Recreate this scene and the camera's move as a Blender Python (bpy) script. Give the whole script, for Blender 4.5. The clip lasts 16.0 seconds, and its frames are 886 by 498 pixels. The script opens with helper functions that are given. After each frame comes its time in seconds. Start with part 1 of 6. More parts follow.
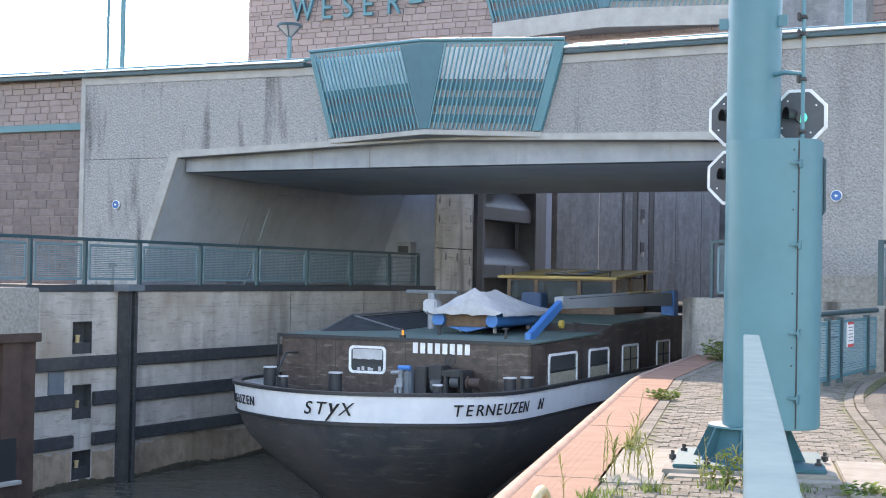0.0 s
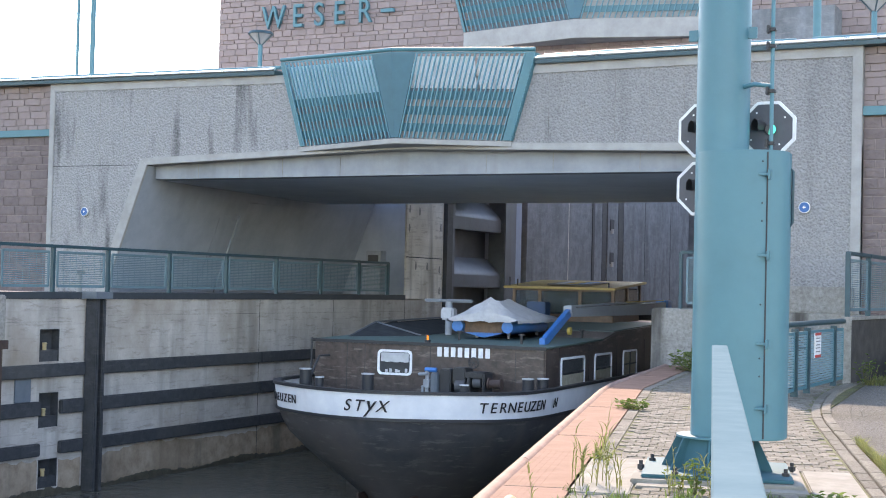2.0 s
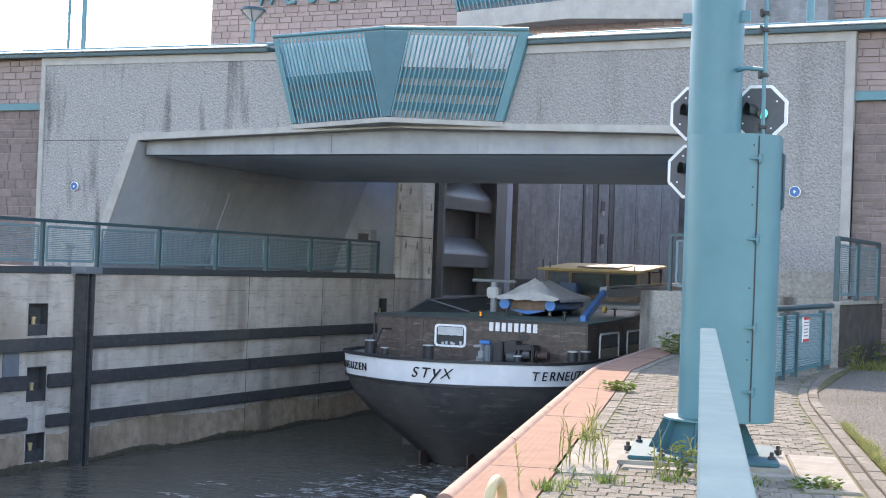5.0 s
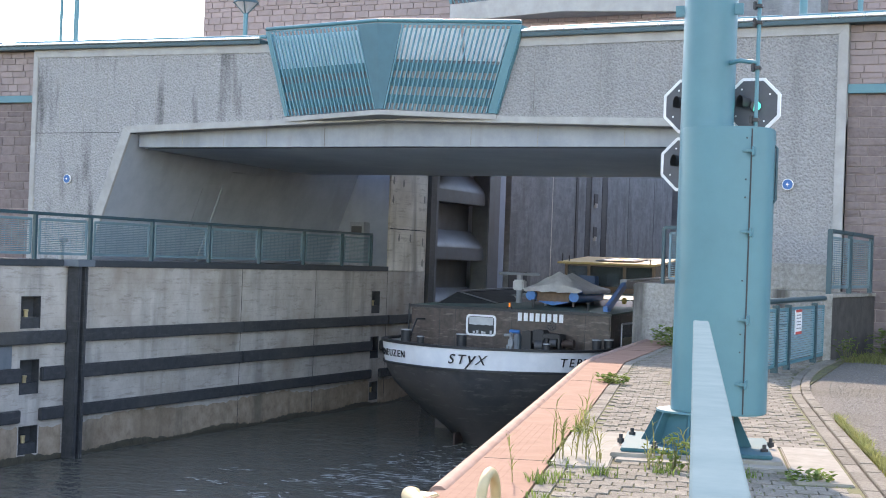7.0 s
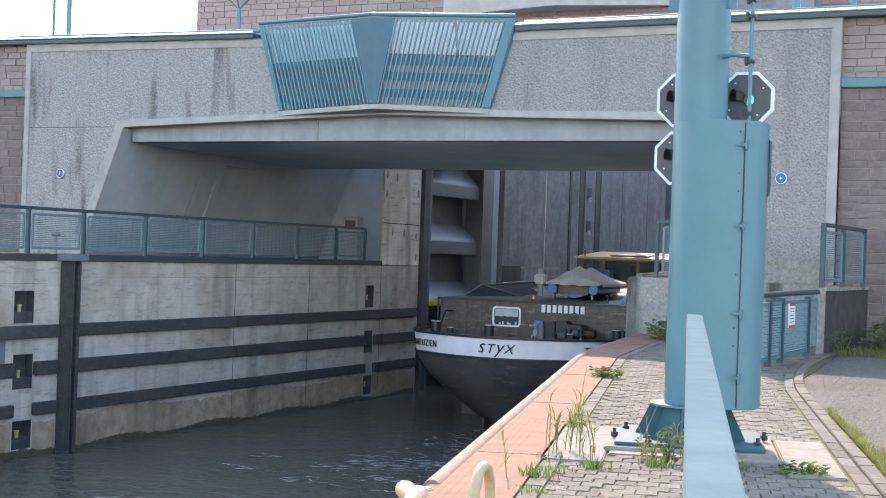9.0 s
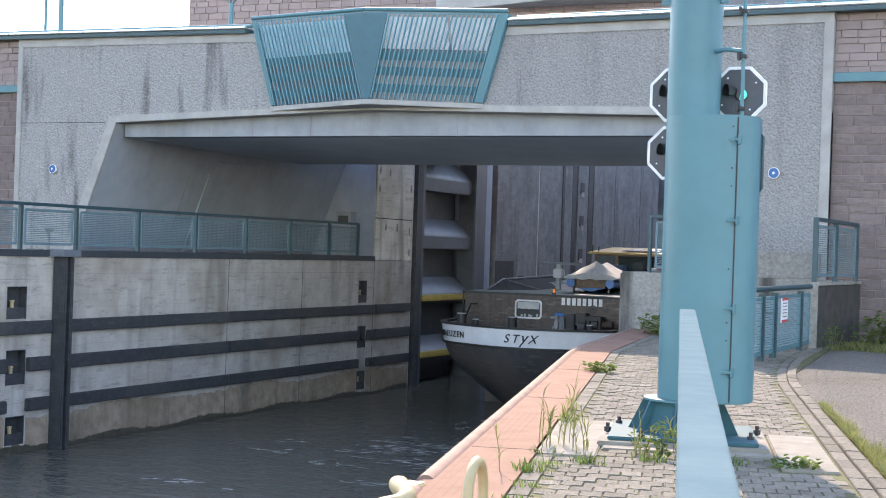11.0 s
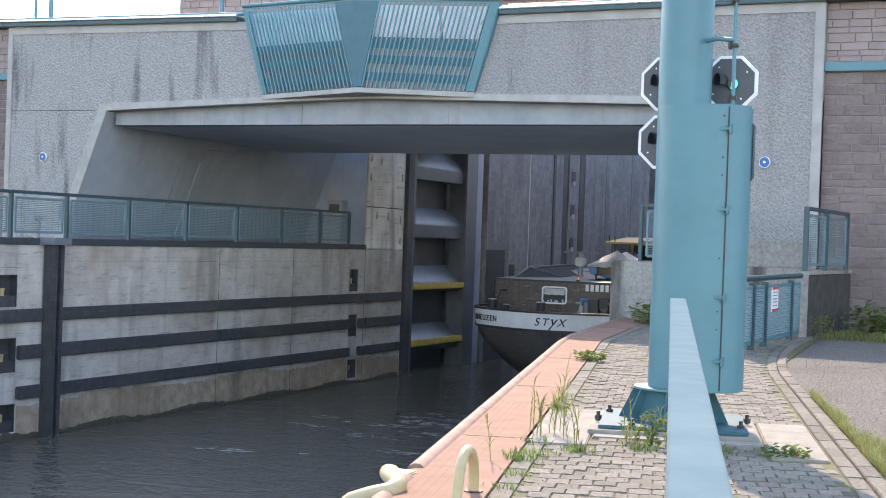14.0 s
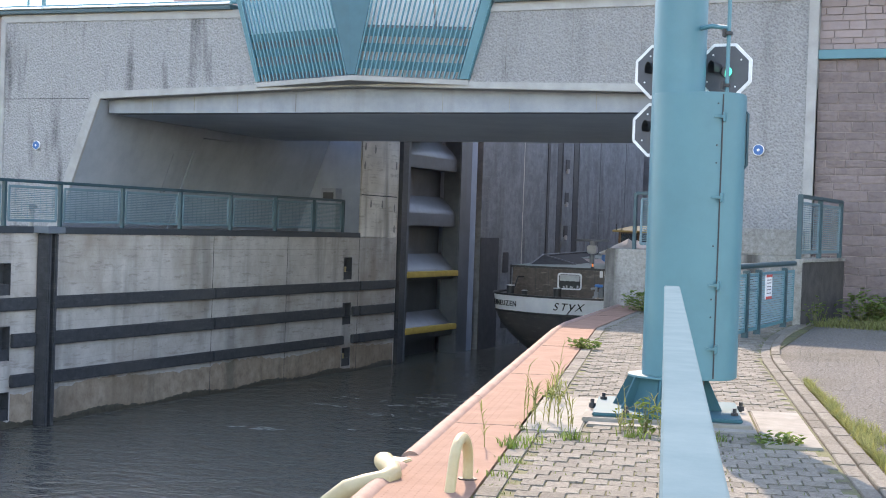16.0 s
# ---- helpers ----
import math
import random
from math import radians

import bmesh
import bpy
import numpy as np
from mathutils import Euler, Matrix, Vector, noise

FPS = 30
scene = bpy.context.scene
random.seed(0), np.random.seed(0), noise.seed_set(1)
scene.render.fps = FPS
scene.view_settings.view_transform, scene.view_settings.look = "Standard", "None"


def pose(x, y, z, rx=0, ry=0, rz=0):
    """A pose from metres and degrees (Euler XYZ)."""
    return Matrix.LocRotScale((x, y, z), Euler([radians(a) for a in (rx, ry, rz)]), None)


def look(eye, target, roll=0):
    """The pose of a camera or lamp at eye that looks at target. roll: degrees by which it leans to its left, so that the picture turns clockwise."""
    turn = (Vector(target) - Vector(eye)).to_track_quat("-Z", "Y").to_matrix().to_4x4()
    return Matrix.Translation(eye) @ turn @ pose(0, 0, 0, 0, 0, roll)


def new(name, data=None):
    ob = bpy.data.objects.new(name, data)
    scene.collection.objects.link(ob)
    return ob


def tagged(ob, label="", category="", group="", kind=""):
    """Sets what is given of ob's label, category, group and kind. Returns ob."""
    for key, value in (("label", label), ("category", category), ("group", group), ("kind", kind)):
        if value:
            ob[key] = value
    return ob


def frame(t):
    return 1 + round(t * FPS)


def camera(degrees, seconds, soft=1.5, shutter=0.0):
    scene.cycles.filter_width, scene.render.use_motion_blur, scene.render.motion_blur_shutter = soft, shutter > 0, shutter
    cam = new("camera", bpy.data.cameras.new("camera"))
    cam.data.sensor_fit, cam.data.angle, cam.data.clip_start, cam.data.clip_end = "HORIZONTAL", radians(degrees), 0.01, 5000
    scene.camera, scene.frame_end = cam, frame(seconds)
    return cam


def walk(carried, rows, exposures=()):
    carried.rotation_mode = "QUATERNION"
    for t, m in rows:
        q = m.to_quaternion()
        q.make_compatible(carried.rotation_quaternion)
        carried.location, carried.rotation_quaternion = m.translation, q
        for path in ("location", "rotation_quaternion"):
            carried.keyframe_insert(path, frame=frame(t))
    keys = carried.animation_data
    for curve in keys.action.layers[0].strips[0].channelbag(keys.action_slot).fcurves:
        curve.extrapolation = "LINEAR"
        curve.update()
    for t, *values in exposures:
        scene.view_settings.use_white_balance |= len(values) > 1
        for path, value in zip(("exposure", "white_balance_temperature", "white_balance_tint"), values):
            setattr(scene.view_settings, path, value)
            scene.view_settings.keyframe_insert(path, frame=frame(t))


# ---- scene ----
# Camera: standing on the quay, turning a little in the hand
EYE = (0.0, 0.0, 1.6)
TURNS = [
    (0, 91.068, -1.044, 27.458),
    (0.2, 91.177, -1.054, 26.986),
    (0.5, 91.286, -1.065, 26.514),
    (1, 91.465, -1.157, 26.372),
    (1.5, 91.538, -1.247, 26.308),
    (2, 91.465, -1.344, 26.233),
    (2.5, 91.308, -1.539, 26.179),
    (3, 91.129, -1.750, 26.110),
    (3.5, 90.968, -1.913, 26.051),
    (4, 90.841, -2.025, 25.982),
    (6.5, 90.426, -2.108, 25.617),
    (7, 90.361, -2.098, 25.546),
    (7.5, 90.303, -2.041, 25.486),
    (8, 90.252, -2.000, 25.422),
    (8.5, 90.195, -2.017, 25.354),
    (9, 90.133, -2.033, 25.291),
    (11.5, 89.893, -1.961, 24.937),
    (12, 89.837, -1.999, 24.867),
    (12.5, 89.783, -1.996, 24.818),
    (13, 89.702, -2.019, 24.762),
    (13.5, 89.618, -2.020, 24.710),
    (14, 89.500, -2.024, 24.650),
    (14.5, 89.375, -1.968, 24.585),
    (15, 89.270, -1.964, 24.538),
    (15.5, 89.142, -1.968, 24.477),
    (16, 89.023, -1.973, 24.412),
]
cam = camera(34.83, 16.0, 1.0)
walk(cam, [(t, pose(*EYE, a, b, c)) for t, a, b, c in TURNS])

# Daylight: sun behind the bridge, to its left
SUN_TO = Vector((-0.49, 0.87, 0.0)).normalized()
ELEV = radians(36)
world = bpy.data.worlds.new("sky")
scene.world = world
world.use_nodes = True
wn = world.node_tree.nodes
sky = wn.new("ShaderNodeTexSky")
sky.sky_type = "NISHITA"
sky.sun_disc = False
sky.sun_elevation = ELEV
sky.sun_rotation = math.atan2(SUN_TO.x, SUN_TO.y)
sky.air_density, sky.dust_density, sky.ozone_density = 1.0, 0.4, 1.0
wn["Background"].inputs["Strength"].default_value = 0.15
world.node_tree.links.new(sky.outputs[0], wn["Background"].inputs["Color"])
sun = new("sun", bpy.data.lights.new("sun", "SUN"))
sun.data.energy, sun.data.angle, sun.data.color = 1.6, radians(0.6), (1.0, 0.905, 0.79)
sun.matrix_world = look(SUN_TO * 50 * math.cos(ELEV) + Vector((0, 0, 50 * math.sin(ELEV))), (0, 0, 0))
scene.view_settings.exposure = 2.36
scene.view_settings.use_white_balance = True
scene.view_settings.white_balance_temperature = 7700
scene.view_settings.white_balance_tint = 19


# ---- materials ----
def mat(name, c1, c2, rough=0.7, scale=3.0, detail=6.0, bump=0.0, bump_scale=40.0, metal=0.0,
        streak=0.0, streak_col=(0.05, 0.05, 0.05), coords="world", vary=0.0, pebble=0.0, spec=0.5,
        stain=0.0, stain_col=(0.1, 0.08, 0.05), boards=0.0, scuff=0.0, scuff_col=(0.1, 0.1, 0.1)):
    """Two-tone grained surface with optional downward streaks, stains, pebble relief shaded in its colour and
    piece-to-piece variation.
    """
    m = bpy.data.materials.new(name)
    m.use_nodes = True
    nt = m.node_tree
    n, l = nt.nodes, nt.links
    p = n["Principled BSDF"]
    p.inputs["Roughness"].default_value = rough
    p.inputs["Metallic"].default_value = metal
    p.inputs["Specular IOR Level"].default_value = spec
    if coords == "world":
        src = n.new("ShaderNodeNewGeometry").outputs["Position"]
    else:
        src = n.new("ShaderNodeTexCoord").outputs["Object"]
    noise1 = n.new("ShaderNodeTexNoise")
    noise1.inputs["Scale"].default_value, noise1.inputs["Detail"].default_value = scale, detail
    noise1.inputs["Roughness"].default_value = 0.65
    l.new(src, noise1.inputs["Vector"])
    ramp = n.new("ShaderNodeValToRGB")
    ramp.color_ramp.elements[0].position, ramp.color_ramp.elements[1].position = 0.32, 0.68
    ramp.color_ramp.elements[0].color, ramp.color_ramp.elements[1].color = (*c1, 1), (*c2, 1)
    l.new(noise1.outputs["Fac"], ramp.inputs["Fac"])
    col = ramp.outputs["Color"]

    def mix(fac, a, b, kind="MIX"):
        x = n.new("ShaderNodeMix")
        x.data_type, x.blend_type = "RGBA", kind
        if isinstance(fac, float):
            x.inputs["Factor"].default_value = fac
        else:
            l.new(fac, x.inputs["Factor"])
        l.new(a, x.inputs["A"])
        if isinstance(b, tuple):
            x.inputs["B"].default_value = (*b, 1)
        else:
            l.new(b, x.inputs["B"])
        return x.outputs["Result"]

    def ranged(v, lo, hi, top):
        r = n.new("ShaderNodeMapRange")
        r.inputs["From Min"].default_value, r.inputs["From Max"].default_value = lo, hi
        r.inputs["To Max"].default_value = top
        l.new(v, r.inputs["Value"])
        return r.outputs["Result"]

    if streak:
        mp = n.new("ShaderNodeMapping")
        mp.inputs["Scale"].default_value = (1.7, 1.7, 0.22)
        l.new(src, mp.inputs["Vector"])
        ns = n.new("ShaderNodeTexNoise")
        ns.inputs["Scale"].default_value, ns.inputs["Detail"].default_value = 1.0, 5.0
        l.new(mp.outputs["Vector"], ns.inputs["Vector"])
        col = mix(ranged(ns.outputs["Fac"], 0.53, 0.70, streak), col, streak_col)
    if stain:
        n2 = n.new("ShaderNodeTexNoise")
        n2.inputs["Scale"].default_value, n2.inputs["Detail"].default_value = 0.5, 8.0
        l.new(src, n2.inputs["Vector"])
        col = mix(ranged(n2.outputs["Fac"], 0.5, 0.7, stain), col, stain_col)
    if boards:
        wv2 = n.new("ShaderNodeTexWave")
        wv2.bands_direction, wv2.wave_profile = "Z", "SAW"
        wv2.inputs["Scale"].default_value, wv2.inputs["Distortion"].default_value = 1.1, 1.2
        l.new(src, wv2.inputs["Vector"])
        col = mix(ranged(wv2.outputs["Fac"], 0.90, 1.0, boards), col, tuple(c * 0.5 for c in c1))
    if scuff:
        mp2 = n.new("ShaderNodeMapping")
        mp2.inputs["Scale"].default_value = (1.6, 1.6, 9.0)
        l.new(src, mp2.inputs["Vector"])
        n3 = n.new("ShaderNodeTexNoise")
        n3.inputs["Scale"].default_value, n3.inputs["Detail"].default_value, n3.inputs["Roughness"].default_value = 1.0, 9.0, 0.7
        l.new(mp2.outputs["Vector"], n3.inputs["Vector"])
        col = mix(ranged(n3.outputs["Fac"], 0.55, 0.64, scuff), col, scuff_col)
    if vary:
        oi = n.new("ShaderNodeObjectInfo")
        ge = n.new("ShaderNodeNewGeometry")
        ad = n.new("ShaderNodeMath")
        ad.operation = "ADD"
        l.new(oi.outputs["Random"], ad.inputs[0])
        l.new(ge.outputs["Random Per Island"], ad.inputs[1])
        fr = n.new("ShaderNodeMath")
        fr.operation = "FRACT"
        l.new(ad.outputs[0], fr.inputs[0])
        hs = n.new("ShaderNodeHueSaturation")
        r = n.new("ShaderNodeMapRange")
        r.inputs["To Min"].default_value, r.inputs["To Max"].default_value = 1 - vary, 1 + vary
        l.new(fr.outputs[0], r.inputs["Value"])
        l.new(r.outputs["Result"], hs.inputs["Value"])
        l.new(col, hs.inputs["Color"])
        col = hs.outputs["Color"]
    l.new(col, p.inputs["Base Color"])
    rr = n.new("ShaderNodeMapRange")
    rr.inputs["To Min"].default_value, rr.inputs["To Max"].default_value = max(rough - 0.12, 0.03), min(rough + 0.12, 1)
    l.new(noise1.outputs["Fac"], rr.inputs["Value"])
    l.new(rr.outputs["Result"], p.inputs["Roughness"])
    if bump or pebble:
        b = n.new("ShaderNodeBump")
        b.inputs["Distance"].default_value = 0.02
        if pebble:
            v = n.new("ShaderNodeTexVoronoi")
            v.feature = "SMOOTH_F1"
            v.inputs["Scale"].default_value = bump_scale
            b.inputs["Strength"].default_value = pebble
            wv = n.new("ShaderNodeTexNoise")
            wv.inputs["Scale"].default_value = bump_scale * 0.6
            ws = n.new("ShaderNodeVectorMath")
            ws.operation = "MULTIPLY_ADD"
            ws.inputs[1].default_value = (0.05, 0.05, 0.05)
            l.new(src, wv.inputs["Vector"])
            l.new(wv.outputs["Color"], ws.inputs[0])
            l.new(src, ws.inputs[2])
            l.new(ws.outputs[0], v.inputs["Vector"])
            l.new(v.outputs["Distance"], b.inputs["Height"])
            b.inputs["Distance"].default_value = 0.05
            # Aggregate tone plus painted relief shading: crests lightened, hollows darkened.
            relief_shade = mix(ranged(v.outputs["Distance"], 0.25, 0.75, 0.28), col, tuple(min(c * 1.4, 1) for c in c2))
            dk = n.new("ShaderNodeMapRange")
            dk.inputs["From Min"].default_value, dk.inputs["From Max"].default_value = 0.0, 0.35
            dk.inputs["To Min"].default_value, dk.inputs["To Max"].default_value = 0.4, 0.0
            l.new(v.outputs["Distance"], dk.inputs["Value"])
            relief_shade = mix(dk.outputs["Result"], relief_shade, tuple(c * 0.55 for c in c1))
            l.new(relief_shade, p.inputs["Base Color"])
        else:
            nb = n.new("ShaderNodeTexNoise")
            nb.inputs["Scale"].default_value, nb.inputs["Detail"].default_value = bump_scale, 4.0
            b.inputs["Strength"].default_value = bump
            l.new(src, nb.inputs["Vector"])
            l.new(nb.outputs["Fac"], b.inputs["Height"])
        l.new(b.outputs["Normal"], p.inputs["Normal"])
    return m


def glow(name, col, strength):
    m = bpy.data.materials.new(name)
    m.use_nodes = True
    p = m.node_tree.nodes["Principled BSDF"]
    p.inputs["Base Color"].default_value = (*col, 1)
    p.inputs["Emission Color"].default_value = (*col, 1)
    p.inputs["Emission Strength"].default_value = strength
    return m


def plain(name, col, rough=0.5, metal=0.0):
    return mat(name, tuple(c * 0.88 for c in col), tuple(min(c * 1.1, 1) for c in col), rough, 9.0, metal=metal, coords="object")


CONC = mat("smooth concrete", (0.42, 0.42, 0.415), (0.54, 0.54, 0.53), 0.85, 1.6, bump=0.25, bump_scale=30, streak=0.35, streak_col=(0.17, 0.16, 0.15))
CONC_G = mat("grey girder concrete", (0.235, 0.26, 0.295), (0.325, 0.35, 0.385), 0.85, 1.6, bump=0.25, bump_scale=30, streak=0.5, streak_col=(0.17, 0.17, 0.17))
CONC_B = mat("grey abutment concrete", (0.32, 0.36, 0.415), (0.40, 0.44, 0.495), 0.9, 1.3, bump=0.25, bump_scale=30, streak=0.3, streak_col=(0.26, 0.28, 0.31), spec=0.2)
# Concrete paled well past its own tone to stand for haze under the deck.
CONC_S = mat("deck underside paled for haze", (0.64, 0.70, 0.77), (0.74, 0.80, 0.86), 0.85, 0.9, bump=0.15, bump_scale=30)
# Chamber concrete lightened here to make up for the recess's shade.
CONC_M = mat("blue-grey recess concrete lightened against shade", (0.25, 0.31, 0.39), (0.33, 0.39, 0.47), 0.85, 1.3, bump=0.25, bump_scale=30, streak=0.4, streak_col=(0.17, 0.22, 0.28))
PLATE = mat("pale weathered plate", (0.60, 0.61, 0.62), (0.74, 0.75, 0.76), 0.7, 3.0, bump=0.1, bump_scale=20, streak=0.3, streak_col=(0.45, 0.45, 0.45))
ROUGH_R = mat("cleaner washed concrete", (0.21, 0.209, 0.208), (0.31, 0.307, 0.304), 0.9, 24.0, 9.0, bump_scale=23, pebble=0.65, streak=0.4, streak_col=(0.13, 0.13, 0.13))
CONC_L = mat("pale concrete", (0.30, 0.296, 0.285), (0.40, 0.396, 0.384), 0.85, 2.0, bump=0.2, bump_scale=30, streak=0.2, streak_col=(0.25, 0.24, 0.22))
ROUGH = mat("washed concrete", (0.235, 0.235, 0.235), (0.355, 0.353, 0.35), 0.9, 24.0, 9.0, bump_scale=22, pebble=0.8, streak=1.3, streak_col=(0.075, 0.075, 0.078))
TIDE = mat("tide-stained concrete", (0.235, 0.175, 0.125), (0.42, 0.335, 0.255), 0.8, 4.0, 9.0, bump=0.4, bump_scale=18, streak=0.6, streak_col=(0.09, 0.085, 0.065), stain=0.6, stain_col=(0.16, 0.115, 0.075))
DOCK = mat("guide wall concrete", (0.385, 0.352, 0.318), (0.515, 0.488, 0.452), 0.85, 2.2, bump=0.3, bump_scale=18, streak=0.5, streak_col=(0.12, 0.115, 0.10), stain=0.6, stain_col=(0.22, 0.165, 0.115), boards=0.2, scuff=0.38, scuff_col=(0.12, 0.10, 0.08))
ALGAE = mat("wet weedy concrete", (0.045, 0.042, 0.032), (0.10, 0.09, 0.065), 0.5, 5.0, bump=0.5, bump_scale=20)
PIER = mat("patched concrete", (0.62, 0.58, 0.51), (0.78, 0.74, 0.67), 0.85, 1.5, bump=0.3, bump_scale=20, streak=0.7, streak_col=(0.16, 0.15, 0.13), boards=0.35, scuff=0.4, scuff_col=(0.2, 0.17, 0.13), stain=0.4, stain_col=(0.30, 0.24, 0.16))
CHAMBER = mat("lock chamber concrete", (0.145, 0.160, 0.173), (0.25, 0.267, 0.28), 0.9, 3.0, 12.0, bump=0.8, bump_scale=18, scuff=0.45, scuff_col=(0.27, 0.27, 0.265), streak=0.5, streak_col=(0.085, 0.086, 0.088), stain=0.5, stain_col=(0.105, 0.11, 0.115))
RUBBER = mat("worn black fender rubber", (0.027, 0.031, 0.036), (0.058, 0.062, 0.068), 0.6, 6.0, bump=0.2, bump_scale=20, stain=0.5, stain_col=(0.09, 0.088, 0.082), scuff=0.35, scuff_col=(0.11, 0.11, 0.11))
TEAL = mat("teal painted steel", (0.048, 0.168, 0.208), (0.062, 0.198, 0.24), 0.42, 2.0, bump=0.03, bump_scale=60, stain=0.18, stain_col=(0.09, 0.24, 0.27))
TEAL_D = mat("dark teal paint", (0.02, 0.058, 0.072), (0.03, 0.078, 0.095), 0.45, 4.0)
# Balcony teal darkened: the kink plate's shade is in the colour.
TEAL_K = mat("teal darkened for shade", (0.038, 0.125, 0.165), (0.048, 0.15, 0.195), 0.5, 3.0)
# Mast teal, duller, with the shade on the foot put into the colour.
TEAL_F = mat("dull foot teal darkened for shade", (0.03, 0.105, 0.125), (0.04, 0.125, 0.15), 0.65, 3.0, spec=0.2)
HEADM = mat("grey-blue plate", (0.11, 0.135, 0.16), (0.15, 0.175, 0.20), 0.5, 4.0)
MESHM = mat("blue-grey wire", (0.10, 0.18, 0.21), (0.135, 0.22, 0.25), 0.5, 4.0)
SLATM = mat("pale teal slat paint", (0.15, 0.27, 0.315), (0.19, 0.32, 0.365), 0.5, 4.0)
CAPM = mat("black-blue cap steel", (0.03, 0.04, 0.048), (0.05, 0.06, 0.07), 0.5, 4.0)
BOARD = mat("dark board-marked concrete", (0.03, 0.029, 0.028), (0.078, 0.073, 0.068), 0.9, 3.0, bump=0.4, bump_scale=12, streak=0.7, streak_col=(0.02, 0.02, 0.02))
BRIGHT = mat("bright glint metal", (0.75, 0.77, 0.78), (0.85, 0.86, 0.87), 0.3, 5.0, metal=0.9)
TEAL_S = mat("pale glazed sheet", (0.33, 0.50, 0.58), (0.40, 0.57, 0.65), 0.35, 3.0)
TEAL_P = mat("pale teal sheet", (0.10, 0.27, 0.33), (0.13, 0.32, 0.39), 0.4, 3.0)
GALV = mat("galvanised rail", (0.118, 0.178, 0.198), (0.152, 0.215, 0.232), 0.75, 5.0, metal=0.0, spec=0.0, bump=0.04, bump_scale=90, stain=0.2, stain_col=(0.13, 0.19, 0.21))
STONE = mat("red sandstone", (0.155, 0.121, 0.118), (0.215, 0.172, 0.166), 0.9, 6.0, 9.0, bump=1.0, bump_scale=16, vary=0.14, coords="world")
STONE_S = mat("smooth red sandstone", (0.25, 0.195, 0.188), (0.305, 0.245, 0.238), 0.9, 4.0, bump=0.35, bump_scale=15, vary=0.10)
MORTAR = mat("grey mortar", (0.27, 0.22, 0.205), (0.34, 0.29, 0.27), 0.95, 8.0)
PAVER = mat("grey paver", (0.145, 0.132, 0.108), (0.26, 0.24, 0.20), 0.9, 30.0, 9.0, bump=0.6, bump_scale=90, spec=0.1, vary=0.17, stain=0.3, stain_col=(0.10, 0.095, 0.07))
JOINT = mat("mossy joint sand", (0.06, 0.05, 0.03), (0.125, 0.135, 0.045), 0.95, 4.0, bump=0.4, bump_scale=60)
RUST = mat("red-oxide coping steel", (0.228, 0.134, 0.096), (0.305, 0.19, 0.14), 0.85, 2.5, bump=0.12, bump_scale=40, stain=0.35, stain_col=(0.27, 0.165, 0.115), spec=0.1)
NOSE = mat("worn oxide pipe", (0.25, 0.155, 0.12), (0.34, 0.235, 0.19), 0.75, 3.0, bump=0.1, bump_scale=40, spec=0.15)
RUSTD = mat("dark rusty sheet steel", (0.045, 0.029, 0.024), (0.088, 0.054, 0.044), 0.7, 3.0, bump=0.3, bump_scale=20)
SLAB = mat("cast footing concrete", (0.22, 0.207, 0.175), (0.33, 0.31, 0.268), 0.85, 4.0, bump=0.2, bump_scale=40, spec=0.1, stain=0.3, stain_col=(0.2, 0.18, 0.14))
ASPH = mat("gravelly asphalt", (0.075, 0.07, 0.06), (0.23, 0.215, 0.19), 0.95, 28.0, 12.0, bump=1.0, bump_scale=45, spec=0.1, stain=0.5, stain_col=(0.10, 0.095, 0.065))
LAND = mat("rough grassland", (0.05, 0.07, 0.025), (0.11, 0.12, 0.05), 0.95, 1.5, bump=0.5, bump_scale=20)
GRASS = mat("grass blades", (0.15, 0.18, 0.05), (0.31, 0.30, 0.12), 0.8, 6.0, vary=0.25)
REED = mat("dry reed", (0.26, 0.26, 0.09), (0.40, 0.36, 0.17), 0.8, 6.0, vary=0.25)
LEAF = mat("weed leaves", (0.08, 0.14, 0.03), (0.18, 0.24, 0.06), 0.6, 8.0, vary=0.3)
CREAM = mat("cream painted tube", (0.40, 0.31, 0.16), (0.50, 0.41, 0.24), 0.5, 5.0, stain=0.25, stain_col=(0.45, 0.30, 0.12))
YELLOW = mat("yellow bar", (0.42, 0.29, 0.05), (0.56, 0.40, 0.10), 0.6, 4.0, stain=0.3, stain_col=(0.2, 0.14, 0.05))
STEEL = mat("grey gate steel", (0.085, 0.098, 0.112), (0.135, 0.15, 0.168), 0.5, 1.5, metal=0.2, bump=0.1, bump_scale=12, streak=0.3, streak_col=(0.10, 0.08, 0.06))
WEATH = mat("weathered wing-wall concrete", (0.20, 0.19, 0.17), (0.36, 0.35, 0.325), 0.9, 14.0, 12.0, bump=0.5, bump_scale=22, streak=1.3, streak_col=(0.075, 0.07, 0.062), stain=0.35, stain_col=(0.14, 0.135, 0.115), scuff=0.3, scuff_col=(0.15, 0.14, 0.125))
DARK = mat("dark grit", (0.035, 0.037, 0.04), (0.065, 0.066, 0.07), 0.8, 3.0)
WHITE = plain("white paint", (0.78, 0.79, 0.80), 0.5)
BLACK = plain("black paint", (0.026, 0.027, 0.03), 0.5)
BLUE = plain("blue sign paint", (0.03, 0.125, 0.33), 0.5)
RED = plain("red sign paint", (0.55, 0.05, 0.04), 0.5)
GREY_BOARD = plain("dark grey signal board", (0.075, 0.08, 0.095), 0.5)
GREEN_ON = glow("green signal lens", (0.01, 0.75, 0.5), 0.4)
LENS_OFF = plain("dark lens", (0.02, 0.02, 0.02), 0.2)
